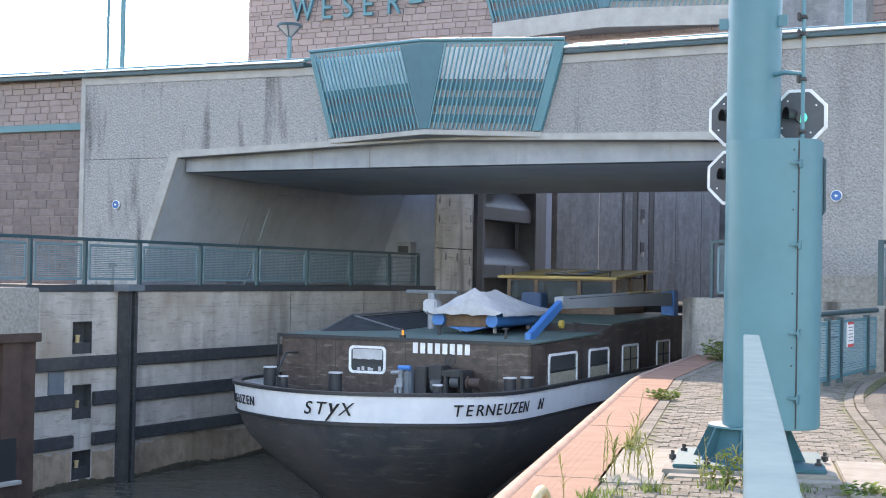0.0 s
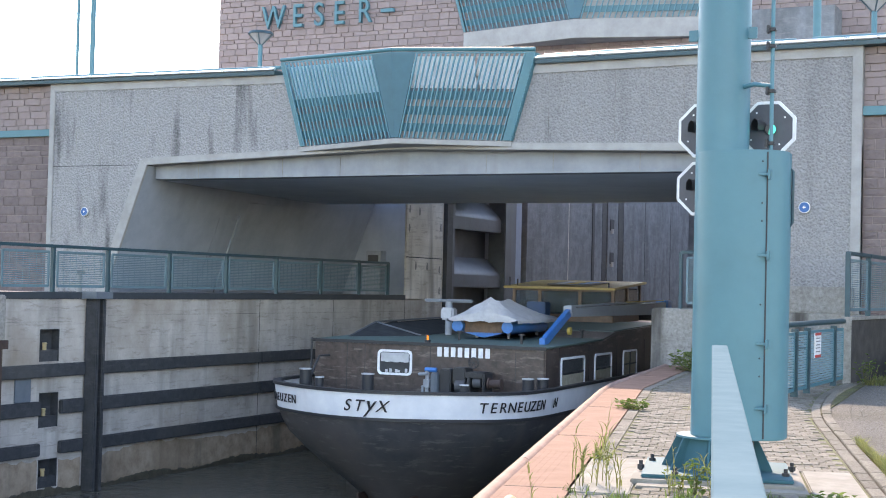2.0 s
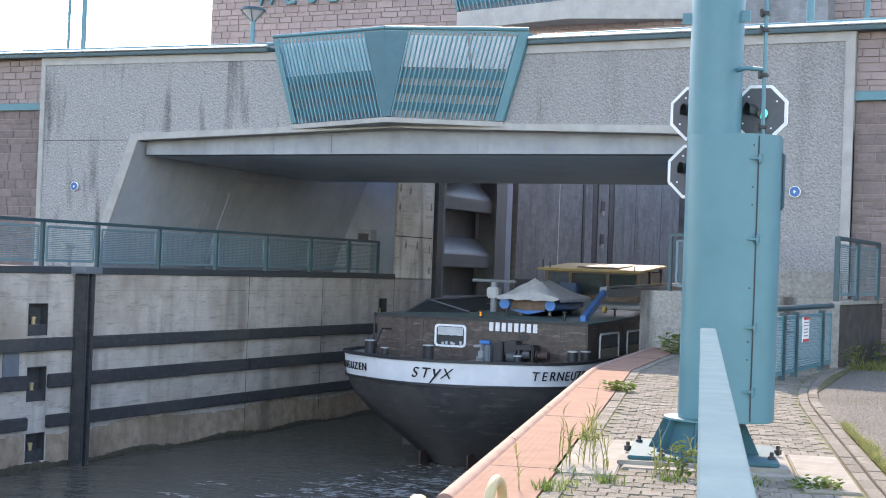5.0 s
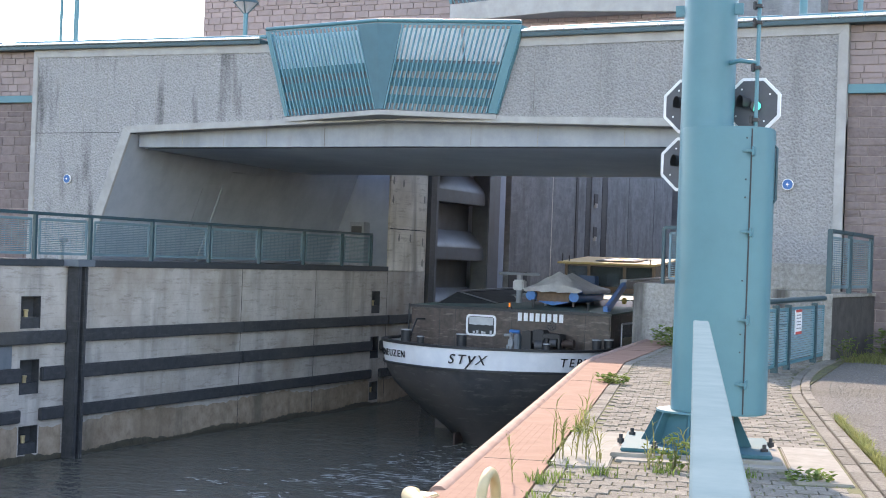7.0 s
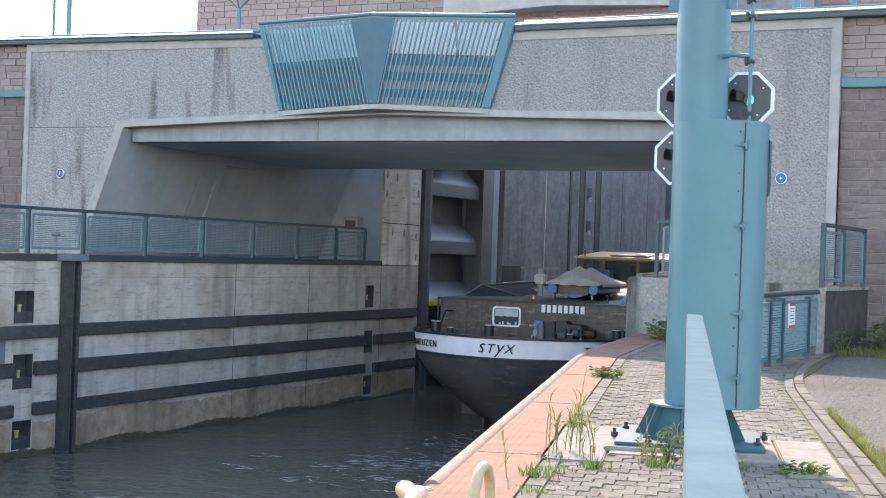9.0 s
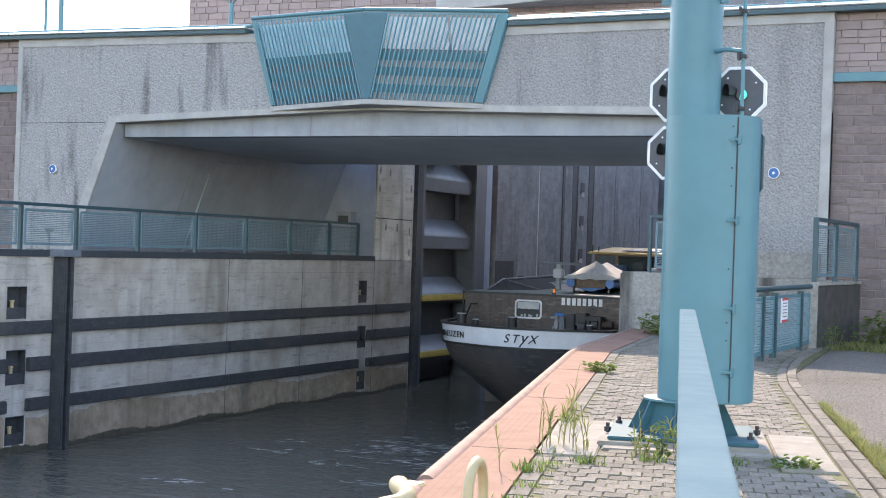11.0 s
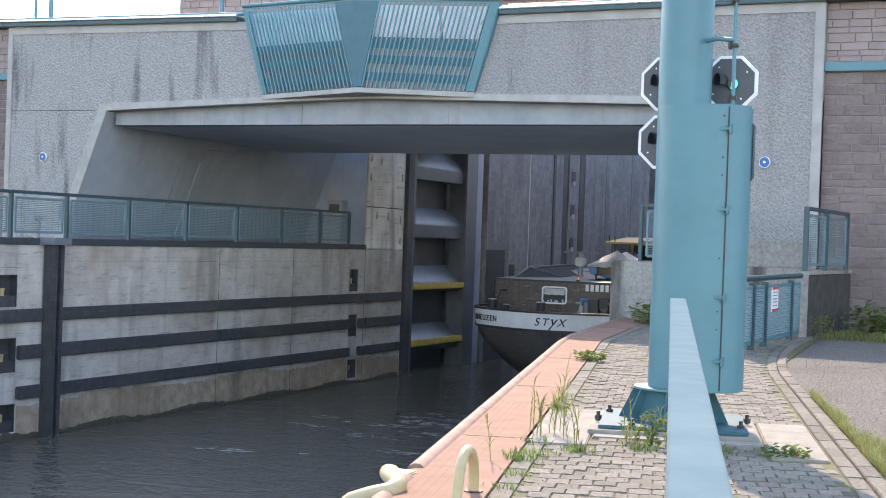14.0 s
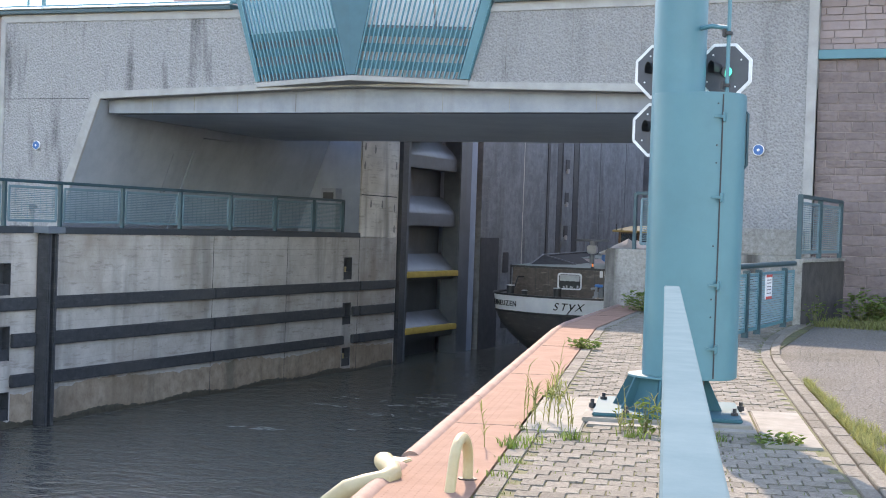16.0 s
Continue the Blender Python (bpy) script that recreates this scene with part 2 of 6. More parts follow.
# vessel
COAM = mat("dull dark hatch paint", (0.03, 0.034, 0.038), (0.055, 0.06, 0.062), 0.9, 4.0, coords="object", spec=0.08)
HULL = mat("black hull paint", (0.038, 0.041, 0.047), (0.075, 0.076, 0.080), 0.5, 2.2, bump=0.15, bump_scale=6, coords="object", stain=0.5, stain_col=(0.12, 0.10, 0.09), scuff=0.7, scuff_col=(0.15, 0.145, 0.14), streak=0.4, streak_col=(0.12, 0.105, 0.095))
BAND = mat("white bulwark band", (0.68, 0.70, 0.73), (0.80, 0.81, 0.82), 0.45, 2.0, bump=0.04, bump_scale=9, coords="object", streak=0.10, streak_col=(0.45, 0.38, 0.32))
HOUSE = mat("dark brown varnished plate", (0.030, 0.020, 0.017), (0.088, 0.060, 0.050), 0.42, 7.0, 9.0, bump=0.3, bump_scale=14, coords="object", streak=0.6, streak_col=(0.125, 0.10, 0.085), scuff=0.7, scuff_col=(0.20, 0.165, 0.14), stain=0.35, stain_col=(0.05, 0.05, 0.05), spec=0.6)
DECK = mat("green deck paint", (0.06, 0.105, 0.095), (0.095, 0.145, 0.13), 0.6, 3.0, coords="object")
ROOFY = mat("ochre wheelhouse paint", (0.33, 0.23, 0.07), (0.45, 0.33, 0.12), 0.5, 3.0, coords="object")
WOOD = mat("varnished wood", (0.075, 0.04, 0.022), (0.16, 0.09, 0.05), 0.45, 6.0, coords="object")
TARP = mat("grey tarpaulin", (0.36, 0.37, 0.38), (0.52, 0.53, 0.54), 0.6, 3.0, bump=0.25, bump_scale=9, coords="object")
COVER = mat("weathered canvas cover", (0.33, 0.33, 0.33), (0.45, 0.445, 0.44), 0.8, 4.0, bump=0.3, bump_scale=9, coords="object", stain=0.4, stain_col=(0.15, 0.13, 0.11))
BLUEP = plain("bright blue paint", (0.025, 0.165, 0.44), 0.4)
DBLUE = plain("dark blue paint", (0.02, 0.06, 0.14), 0.5)
CRANE = plain("grey crane paint", (0.26, 0.285, 0.31), 0.4)
GLASS = mat("dark window glass", (0.05, 0.055, 0.058), (0.08, 0.085, 0.088), 0.06, 2.0, coords="object", spec=0.8)
CABGLASS = mat("dim cab glass", (0.04, 0.05, 0.055), (0.06, 0.07, 0.075), 0.12, 2.0, coords="object", spec=0.25)
CREAMC = mat("cream curtain and reflection tone", (0.30, 0.27, 0.20), (0.42, 0.38, 0.29), 0.9, 8.0, coords="object")
for _m in (CABGLASS,):
    _q = _m.node_tree.nodes["Principled BSDF"]
    _q.inputs["Transmission Weight"].default_value = 0.85
    _q.inputs["IOR"].default_value = 1.12
    for _k in list(_q.inputs["Roughness"].links) + list(_q.inputs["Base Color"].links):
        _m.node_tree.links.remove(_k)
    _q.inputs["Roughness"].default_value = 0.02
    _q.inputs["Base Color"].default_value = (0.30, 0.36, 0.39, 1)
AMBER = glow("amber lamp", (1.0, 0.25, 0.02), 0.22)
PRINT = plain("grey print", (0.2, 0.2, 0.22), 0.6)
INK = plain("black lettering", (0.01, 0.01, 0.012), 0.5)
FOAM = mat("water foam", (0.27, 0.275, 0.265), (0.43, 0.435, 0.42), 0.6, 9.0)

for _m in (GRASS, REED, LEAF):
    _t = _m.node_tree
    _a, _b = _t.nodes["Principled BSDF"], _t.nodes.new("ShaderNodeBsdfTranslucent")
    _x = _t.nodes.new("ShaderNodeMixShader")
    _x.inputs[0].default_value = 0.45
    _t.links.new(_a.inputs["Base Color"].links[0].from_socket, _b.inputs["Color"])
    _t.links.new(_a.outputs[0], _x.inputs[1])
    _t.links.new(_b.outputs[0], _x.inputs[2])
    _t.links.new(_x.outputs[0], _t.nodes["Material Output"].inputs["Surface"])

WATER = bpy.data.materials.new("dark canal water")
WATER.use_nodes = True
_n, _l = WATER.node_tree.nodes, WATER.node_tree.links
_p = _n["Principled BSDF"]
_p.inputs["Base Color"].default_value = (0.095, 0.095, 0.08, 1)
_p.inputs["Roughness"].default_value = 0.11
_p.inputs["IOR"].default_value = 1.33
_g = _n.new("ShaderNodeNewGeometry")
_h = None
for _sc, _st, _k in (((0.7, 1.3, 1), 0.9, 1.6), ((3.0, 5.0, 1), 0.55, 2.2)):
    _m = _n.new("ShaderNodeMapping")
    _m.inputs["Scale"].default_value = _sc
    _m.inputs["Rotation"].default_value = (0, 0, 0.4)
    _t = _n.new("ShaderNodeTexNoise")
    _t.inputs["Scale"].default_value, _t.inputs["Detail"].default_value = 1.0, 3.0
    _t.inputs["Distortion"].default_value = 0.8
    _b = _n.new("ShaderNodeBump")
    _b.inputs["Strength"].default_value, _b.inputs["Distance"].default_value = _st, 0.12
    _l.new(_g.outputs["Position"], _m.inputs["Vector"])
    _l.new(_m.outputs["Vector"], _t.inputs["Vector"])
    _l.new(_t.outputs["Fac"], _b.inputs["Height"])
    if _h:
        _l.new(_h, _b.inputs["Normal"])
    _h = _b.outputs["Normal"]
_l.new(_h, _p.inputs["Normal"])


# ---- mesh helpers ----
def bx(bm, x0, x1, y0, y1, z0, z1):
    v = [bm.verts.new((x, y, z)) for x in (x0, x1) for y in (y0, y1) for z in (z0, z1)]
    for f in ((0, 1, 3, 2), (4, 6, 7, 5), (0, 4, 5, 1), (2, 3, 7, 6), (0, 2, 6, 4), (1, 5, 7, 3)):
        bm.faces.new([v[i] for i in f])
    return v


def prism(bm, ring, shift):
    """A solid from a planar ring of points, swept by shift."""
    a = [bm.verts.new(p) for p in ring]
    b = [bm.verts.new(Vector(p) + Vector(shift)) for p in ring]
    bm.faces.new(a)
    bm.faces.new(b[::-1])
    for i in range(len(a)):
        j = (i + 1) % len(a)
        bm.faces.new((a[j], a[i], b[i], b[j]))


def beam(bm, p, q, w, h, up=(0, 0, 1)):
    """A rectangular bar from p to q, w wide and h deep."""
    p, q = Vector(p), Vector(q)
    d = (q - p).normalized()
    s = d.cross(Vector(up))
    if s.length < 1e-4:
        s = d.cross(Vector((0, 1, 0)))
    s.normalize()
    u = s.cross(d)
    prism(bm, [p + s * w / 2 * i + u * h / 2 * j for i, j in ((-1, -1), (1, -1), (1, 1), (-1, 1))], q - p)


def tube(bm, path, r, n=14, r2=None):
    """A round bar along a path of points."""
    path = [Vector(p) for p in path]
    rings = []
    side = None
    for i, p in enumerate(path):
        d = (path[min(i + 1, len(path) - 1)] - path[max(i - 1, 0)]).normalized()
        if side is None:
            side = d.cross(Vector((0.3, 0.2, 1)) if abs(d.z) < 0.9 else Vector((0, 1, 0)))
        side = (side - d * side.dot(d)).normalized()
        up = side.cross(d)
        rad = r if r2 is None else r + (r2 - r) * i / (len(path) - 1)
        rings.append([bm.verts.new(p + side * rad * math.cos(k * math.tau / n) + up * rad * math.sin(k * math.tau / n)) for k in range(n)])
    for a, b in zip(rings, rings[1:]):
        for k in range(n):
            bm.faces.new((a[k], a[(k + 1) % n], b[(k + 1) % n], b[k]))
    bm.faces.new(rings[0][::-1])
    bm.faces.new(rings[-1])


def thing(name, at, label, category, group="", kind=""):
    e = new(name)
    e.empty_display_size = 0.2
    e.matrix_world = pose(*at)
    return tagged(e, label, category, group, kind)


def finish(bm, bevel=0.0, sharp=0.6):
    bmesh.ops.remove_doubles(bm, verts=bm.verts, dist=1e-5)
    bmesh.ops.recalc_face_normals(bm, faces=bm.faces)
    if bevel:
        es = [e for e in bm.edges if len(e.link_faces) == 2 and e.calc_face_angle(0) > 0.6]
        bmesh.ops.bevel(bm, geom=es, offset=bevel, segments=2, affect="EDGES", clamp_overlap=True)
    for f in bm.faces:
        f.smooth = True
    for e in bm.edges:
        e.smooth = len(e.link_faces) == 2 and e.calc_face_angle(0) < sharp


def part(name, bm, material, parent=None, label="", bevel=0.0):
    """One mesh object from bm, in place, under a thing or a part."""
    finish(bm, bevel)
    me = bpy.data.meshes.new(name)
    bm.to_mesh(me)
    bm.free()
    me.materials.append(material)
    ob = new(name, me)
    if parent:
        ob.parent = parent
        at, top = Matrix(), parent
        while top:
            at = top.matrix_basis.inverted() if top.parent is None else at
            top = top.parent
        ob.matrix_parent_inverse = at if parent.parent is None else Matrix()
    return tagged(ob, label)


def made(fn, *a, **k):
    bm = bmesh.new()
    fn(bm, *a, **k)
    return bm


def boxes(*lst):
    bm = bmesh.new()
    for b in lst:
        bx(bm, *b)
    return bm


def tubes(*lst):
    bm = bmesh.new()
    for path, r, *k in lst:
        tube(bm, path, r, *k)
    return bm


def struct(name, bm, material, label, category, bevel=0.0):
    ob = part(name, bm, material, None, "", bevel)
    return tagged(ob, label, category, "", "structure")


def lettering(name, body, size, m, material, parent, depth=0.01, shear=0.0, label="", space=1.0, bold=0.0):
    cu = bpy.data.curves.new(name, "FONT")
    cu.body, cu.size, cu.extrude, cu.shear, cu.space_character = body, size, depth, shear, space
    cu.align_x, cu.offset = "CENTER", bold
    tmp = bpy.data.objects.new(name, cu)
    me = bpy.data.meshes.new_from_object(tmp)
    me.transform(m)
    me.materials.append(material)
    bpy.data.objects.remove(tmp)
    ob = new(name, me)
    if parent:
        ob.parent = parent
        ob.matrix_parent_inverse = parent.matrix_basis.inverted() if parent.parent is None else Matrix()
    return tagged(ob, label)


# ---- water, land, quay ----
WL = -3.08                 # water level
LX = -20.8                 # face of the far guide wall
RX = -11.0                 # face of the lock chamber on the near side
MID = -16.05               # middle of the lock and bridge
EDGE = Vector((-0.2656, 0.9641, 0.0))    # along the quay
ACROSS = Vector((0.9641, 0.2656, 0.0))


def sheet(bm, pts, z):
    bm.faces.new([bm.verts.new((x, y, z)) for x, y in pts])


def edge_x(y):
    """The quay's water edge: straight, then bending to the lock."""
    return -4.37 - 0.2755 * (y - 9.31) if y < 22 else -7.865 - 0.17 * (y - 22)


def inner_x(y):
    return edge_x(y) + 0.68


def kerb_x(y):
    pts = ((-40, 12.5), (5, 0.25), (9.3, -0.93), (10.75, -1.37), (12.89, -1.99), (16.18, -2.96), (20.07, -3.86), (23.78, -4.37), (26, -4.42), (60, -4.42))
    for (a, xa), (b, xb) in zip(pts, pts[1:]):
        if y <= b:
            return xa + (xb - xa) * (y - a) / (b - a)
    return -4.42


water = struct("water", made(sheet, [(-900, -900), (900, -900), (900, 900), (-900, 900)], WL), WATER, "dark rippled canal water", "water")
ys = [-60, -20, 0, 5, 9, 12, 16, 19, 22, 24, 26, 29.06]
bm = bmesh.new()
sheet(bm, [(inner_x(y), y) for y in ys] + [(-4.6, 29.06), (-4.6, 31), (900, 31), (900, -900), (30, -900), (16, -60)], -0.03)
struct("ground", bm, ASPH, "grey gravelly asphalt yard beside the quay", "ground")
struct("ground_far", made(sheet, [(-22, 31), (-22, -900), (-900, -900), (-900, 900), (900, 900), (900, 31.5), (-4, 31.5), (-4, 95), (-22, 95)], 1.0), LAND, "rough grassland beyond the lock", "ground")
bm = bmesh.new()
for a, b in zip(ys, ys[1:]):
    prism(bm, [(edge_x(a) + 0.02, a, 0.0), (edge_x(b) + 0.02, b, 0.0), (edge_x(b) + 0.02, b, -6), (edge_x(a) + 0.02, a, -6)], (0.62, 0, -0.02))
struct("quay_wall", bm, DOCK, "concrete quay wall under a steel coping", "wall")

# steel coping with a pipe nose
coping = struct("quay_coping", made(lambda bm: [prism(bm, [(edge_x(a) + 0.05, a, 0.012), (edge_x(b) + 0.05, b, 0.012), (inner_x(b), b, 0.012), (inner_x(a), a, 0.012)], (0, 0, -0.05)) for a, b in zip(ys[1:], ys[2:])]),
                RUST, "worn red-oxide chequered steel quay coping", "quay edge")
part("pipe_nose", made(lambda bm: tube(bm, [(edge_x(y) + 0.06, y, -0.035) for y in (-20, 0, 4, 8.35)], 0.075, 12)), NOSE, coping, "rounded pipe along the water edge")
part("pipe_nose", made(lambda bm: tube(bm, [(edge_x(y) + 0.06, y, -0.035) for y in (8.75, 12.0)], 0.075, 12)), NOSE, coping)
for a, b in ((12.02, 15), (15.02, 18), (18.02, 21), (21.02, 24), (24.02, 29)):
    part("pipe_nose", made(lambda bm: tube(bm, [(edge_x(y) + 0.06, y, -0.035) for y in (a, (a + b) / 2, b)], 0.075, 12)), NOSE, coping)

# ---- far guide wall ----
NICHES = [(23.02, 23.62, 0.47, -0.22), (23.05, 23.64, -0.88, -1.62), (23.08, 23.66, -2.29, -2.9),
          (38.52, 39.04, 0.49, -0.20), (38.53, 39.05, -0.92, -1.60), (38.56, 39.08, -2.32, -2.90)]


def wall_with_holes(bm, y0, y1, z0, z1, holes, x, depth):
    """A wall facing +x from y0 to y1, with recesses."""
    yy = sorted({y0, y1, *[h[0] for h in holes], *[h[1] for h in holes]})
    zz = sorted({z0, z1, *[h[2] for h in holes], *[h[3] for h in holes]})
    for ya, yb in zip(yy, yy[1:]):
        for za, zb in zip(zz, zz[1:]):
            hole = any(h[0] <= ya and yb <= h[1] and h[3] <= za and zb <= h[2] for h in holes)
            bx(bm, x - depth, x - 0.2 if hole else x, ya, yb, za, zb)


bm = bmesh.new()
wall_with_holes(bm, 21.6, 42.1, WL + 0.1, 1.11, NICHES, LX, 1.2)
wall_l = struct("wall_far_guide", bm, DOCK, "stained concrete guide wall of the lock approach", "wall")
part("wet_foot", made(lambda bm: bx(bm, LX - 1.2, LX - 0.004, 21.6, 42.1, -7, WL + 0.10)), ALGAE, wall_l, "weedy wet foot of the wall")
for a, b in ((21.6, 24.27), (24.88, 39.48)):
    part("cap", boxes((LX - 1.2, LX + 0.04, a, b, 1.11, 1.26)), CAPM, wall_l, "dark cap beam along the wall top", 0.01)
r_ = random.Random(3)
for a, b in ((21.6, 23.05), (23.7, 24.40), (24.75, 38.5), (39.12, 42.1)):
    bm = bmesh.new()
    y, last = a, None
    while y <= b:
        v = (bm.verts.new((LX + 0.003, y, WL)), bm.verts.new((LX + 0.003, y, -2.30 + r_.uniform(-0.05, 0.03) - 0.06 * math.sin(y * 1.1))))
        if last:
            bm.faces.new((last[0], last[1], v[1], v[0]))
        last = v
        y = b if y < b < y + 0.15 else y + 0.14
    part("tide_stain", bm, TIDE, wall_l, "brown tide stain above the water")
bm = bmesh.new()
yy_, last = 21.6, None
while yy_ < 42.1:
    v = (bm.verts.new((LX + 0.004, yy_, WL - 0.2)), bm.verts.new((LX + 0.004, yy_, WL + 0.12 + r_.uniform(-0.03, 0.03) + 0.05 * math.sin(yy_ * 1.7))))
    if last:
        bm.faces.new((last[0], last[1], v[1], v[0]))
    last = v
    yy_ += r_.uniform(0.03, 0.12)
part("weed_line", bm, ALGAE, wall_l, "ragged dark weed line")
for zt, zb in ((-0.27, -0.55), (-1.05, -1.35), (-1.93, -2.2)):
    for a, b in (((21.6, 24.39), (24.75, 31.3), (31.33, 39.46), (39.54, 42.0)) if zt > -0.5 else ((21.6, 23.03), (23.65, 24.39), (24.75, 31.3), (31.33, 38.5), (39.08, 39.46), (39.54, 42.0))):
        part("fender", boxes((LX, LX + 0.11, a, b, zb, zt)), RUBBER, wall_l, "black scuffed rubber fender strip", 0.02)
for y in (31.31, 35.1, 39.5):
    part("joint", boxes((LX + 0.002, LX + 0.006, y - 0.008, y + 0.008, WL, 1.1)), DARK, wall_l, "dark expansion joint")
for z in (0.62, 0.74):
    part("pour_line", boxes((LX + 0.001, LX + 0.004, 21.6 if z < 0.7 else 25.2, 24.0 if z < 0.7 else 39.4, z, z + 0.008)), WEATH, wall_l, "faint pour line")
for a, b, zt, zb in NICHES:
    c = (a + b) / 2
    part("mooring_bollard", made(lambda bm: (tube(bm, [(LX - 0.08, c - 0.06, zb + 0.24), (LX - 0.08, c - 0.06, zb + 0.36)], 0.045), tube(bm, [(LX - 0.08, c - 0.06, zb + 0.36), (LX - 0.08, c - 0.06, zb + 0.40)], 0.055))), CREAM, wall_l, "yellow mooring pin in a recess")
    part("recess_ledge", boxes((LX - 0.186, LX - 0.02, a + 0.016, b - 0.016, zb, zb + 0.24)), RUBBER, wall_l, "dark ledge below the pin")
    # Back and rim are dark linings: the niche's shade is put into their colour.
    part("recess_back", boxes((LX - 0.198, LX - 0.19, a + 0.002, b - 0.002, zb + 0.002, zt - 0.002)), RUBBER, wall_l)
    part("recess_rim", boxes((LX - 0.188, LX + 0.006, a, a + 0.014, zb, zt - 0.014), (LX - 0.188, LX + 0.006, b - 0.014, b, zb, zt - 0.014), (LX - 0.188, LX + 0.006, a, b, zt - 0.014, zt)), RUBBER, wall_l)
part("hatch", boxes((LX, LX + 0.03, 22.3, 22.78, -1.05, -0.56)), HEADM, wall_l, "small grey-blue steel hatch", 0.01)
# steel guard pile
pile = thing("guard_pile", (LX + 0.25, 24.75, -7), "dark steel H-section guard pile before the wall", "pile")
part("web", boxes((LX + 0.08, LX + 0.24, 24.51, 24.60, -7, 1.12)), RUBBER, pile, "", 0.01)
for y in (24.41, 24.62):
    part("flange", boxes((LX + 0.02, LX + 0.36, y, y + 0.10, -7, 1.12)), RUBBER, pile, "", 0.02)
part("head_plate", boxes((LX - 0.1, LX + 0.42, 24.29, 24.86, 1.12, 1.27)), HEADM, pile, "grey-blue head plate", 0.01)
bol = thing("mooring_post", (LX - 0.4, 24.67, 1.26), "small grey steel mooring post on the wall top", "bollard")
part("post", tubes((((LX - 0.4, 24.67, 1.11), (LX - 0.4, 24.67, 1.70)), 0.06)), CONC_L, bol)
part("head", tubes((((LX - 0.4, 24.53, 1.70), (LX - 0.4, 24.81, 1.70)), 0.055)), CONC_L, bol)
# nearer sheet-steel dolphin
dol = thing("sheet_pile_block", (LX + 0.3, 18, -7), "rusty brown sheet-steel pile block with a concrete head", "dolphin")
bm = bmesh.new()
for i in range(16):
    y = 21.5 - i * 0.5
    bx(bm, LX - 1.2, LX + (0.52 if i % 2 else 0.42), y - 0.5, y, -7, 0.27)
part("sheet_pile_face", bm, RUSTD, dol)
part("head", boxes((LX - 1.2, LX + 0.5, 13.5, 21.5, 0.27, 1.2)), WEATH, dol, "mottled concrete head", 0.03)
part("waling", boxes((LX + 0.53, LX + 0.58, 13.5, 21.5, 0.12, 0.3)), RUSTD, dol, "brown steel edge strip", 0.01)
# Thin black plate stands for the shade inside the opening.
part("fender_slot", boxes((LX + 0.525, LX + 0.535, 19.4, 20.9, -2.6, -1.75)), BLACK, dol, "black plate for the shade in an opening")
part("ledge", boxes((LX + 0.53, LX + 0.66, 19.4, 20.95, -2.66, -2.58)), CONC_L, dol, "pale ledge below the opening", 0.01)

# terrace behind the wall
struct("floor_terrace_far", boxes((-60, LX - 1.2, -10, 41, 0.3, 1.0), (LX - 1.2, LX - 0.02, 25, 41, 0.92, 1.105)), CONC, "concrete terrace beside the lock", "floor")


def railing(name, pts, top, label, panels=True, base=None):
    """Post-and-mesh railing along pts, from foot height to top."""
    for (a, b) in zip(pts, pts[1:]):
        a, b = Vector(a), Vector(b)
        d = (b - a).normalized()
        t = thing(name, a, label, "railing", name + "s")
        h = top
        part("post", made(lambda bm: beam(bm, a, a + Vector((0, 0, h)), 0.09, 0.07, d)), TEAL_D, t, "", 0.006)
        part("top_rail", made(lambda bm: beam(bm, a + Vector((0, 0, h)), b + Vector((0, 0, h)), 0.1, 0.07)), TEAL_D, t, "", 0.01)
        p, q = a + d * 0.14, b - d * 0.14
        fr = bmesh.new()
        for zz in (0.12, h - 0.12):
            beam(fr, p + Vector((0, 0, zz)), q + Vector((0, 0, zz)), 0.035, 0.045)
        for e in (p, q):
            beam(fr, e + Vector((0, 0, 0.12)), e + Vector((0, 0, h - 0.12)), 0.035, 0.045, d)
        f = part("panel_frame", fr, MESHM, t)
        ms = bmesh.new()
        k = 0.15
        while k < h - 0.13:
            beam(ms, p + Vector((0, 0, k)), q + Vector((0, 0, k)), 0.008, 0.016)
            k += 0.04
        s = 0.2
        while s < (q - p).length:
            e = p + d * s
            beam(ms, e + Vector((0, 0, 0.12)), e + Vector((0, 0, h - 0.12)), 0.006, 0.006, d)
            s += 0.2
        part("mesh", ms, MESHM, f, "fine horizontal wire mesh")
    e = Vector(pts[-1])
    t = thing(name + "_post", e, "dark teal end post of a railing", "post")
    part("post", made(lambda bm: beam(bm, e, e + Vector((0, 0, top)), 0.09, 0.07, (0, 1, 0))), TEAL_D, t)


railing("terrace_railing", [(LX - 0.08, y, 1.26) for y in (14.0, 16.2, 18.4, 20.1, 21.8, 23.45, 25.25, 27.5, 29.86, 32.2, 34.5, 36.7, 38.5)], 0.98, "dark teal railing with pale wire-mesh panels")

# ---- bridge ----
YB = 30.0


def face(bm, ring, y0, y1):
    prism(bm, [(x, y0, z) for x, z in ring], (0, y1 - y0, 0))


bridge = thing("bridge", (MID, 35, 1.1), "washed-concrete road bridge over the lock entrance", "bridge", "", "structure")
def crest(x):
    """Height of the top of the concrete; the road falls from one bank and rises to the other."""
    return 6.80 + 0.0106 * (-19.6 - x) if x < MID else 6.735 + 0.0058 * (x + 12.5)


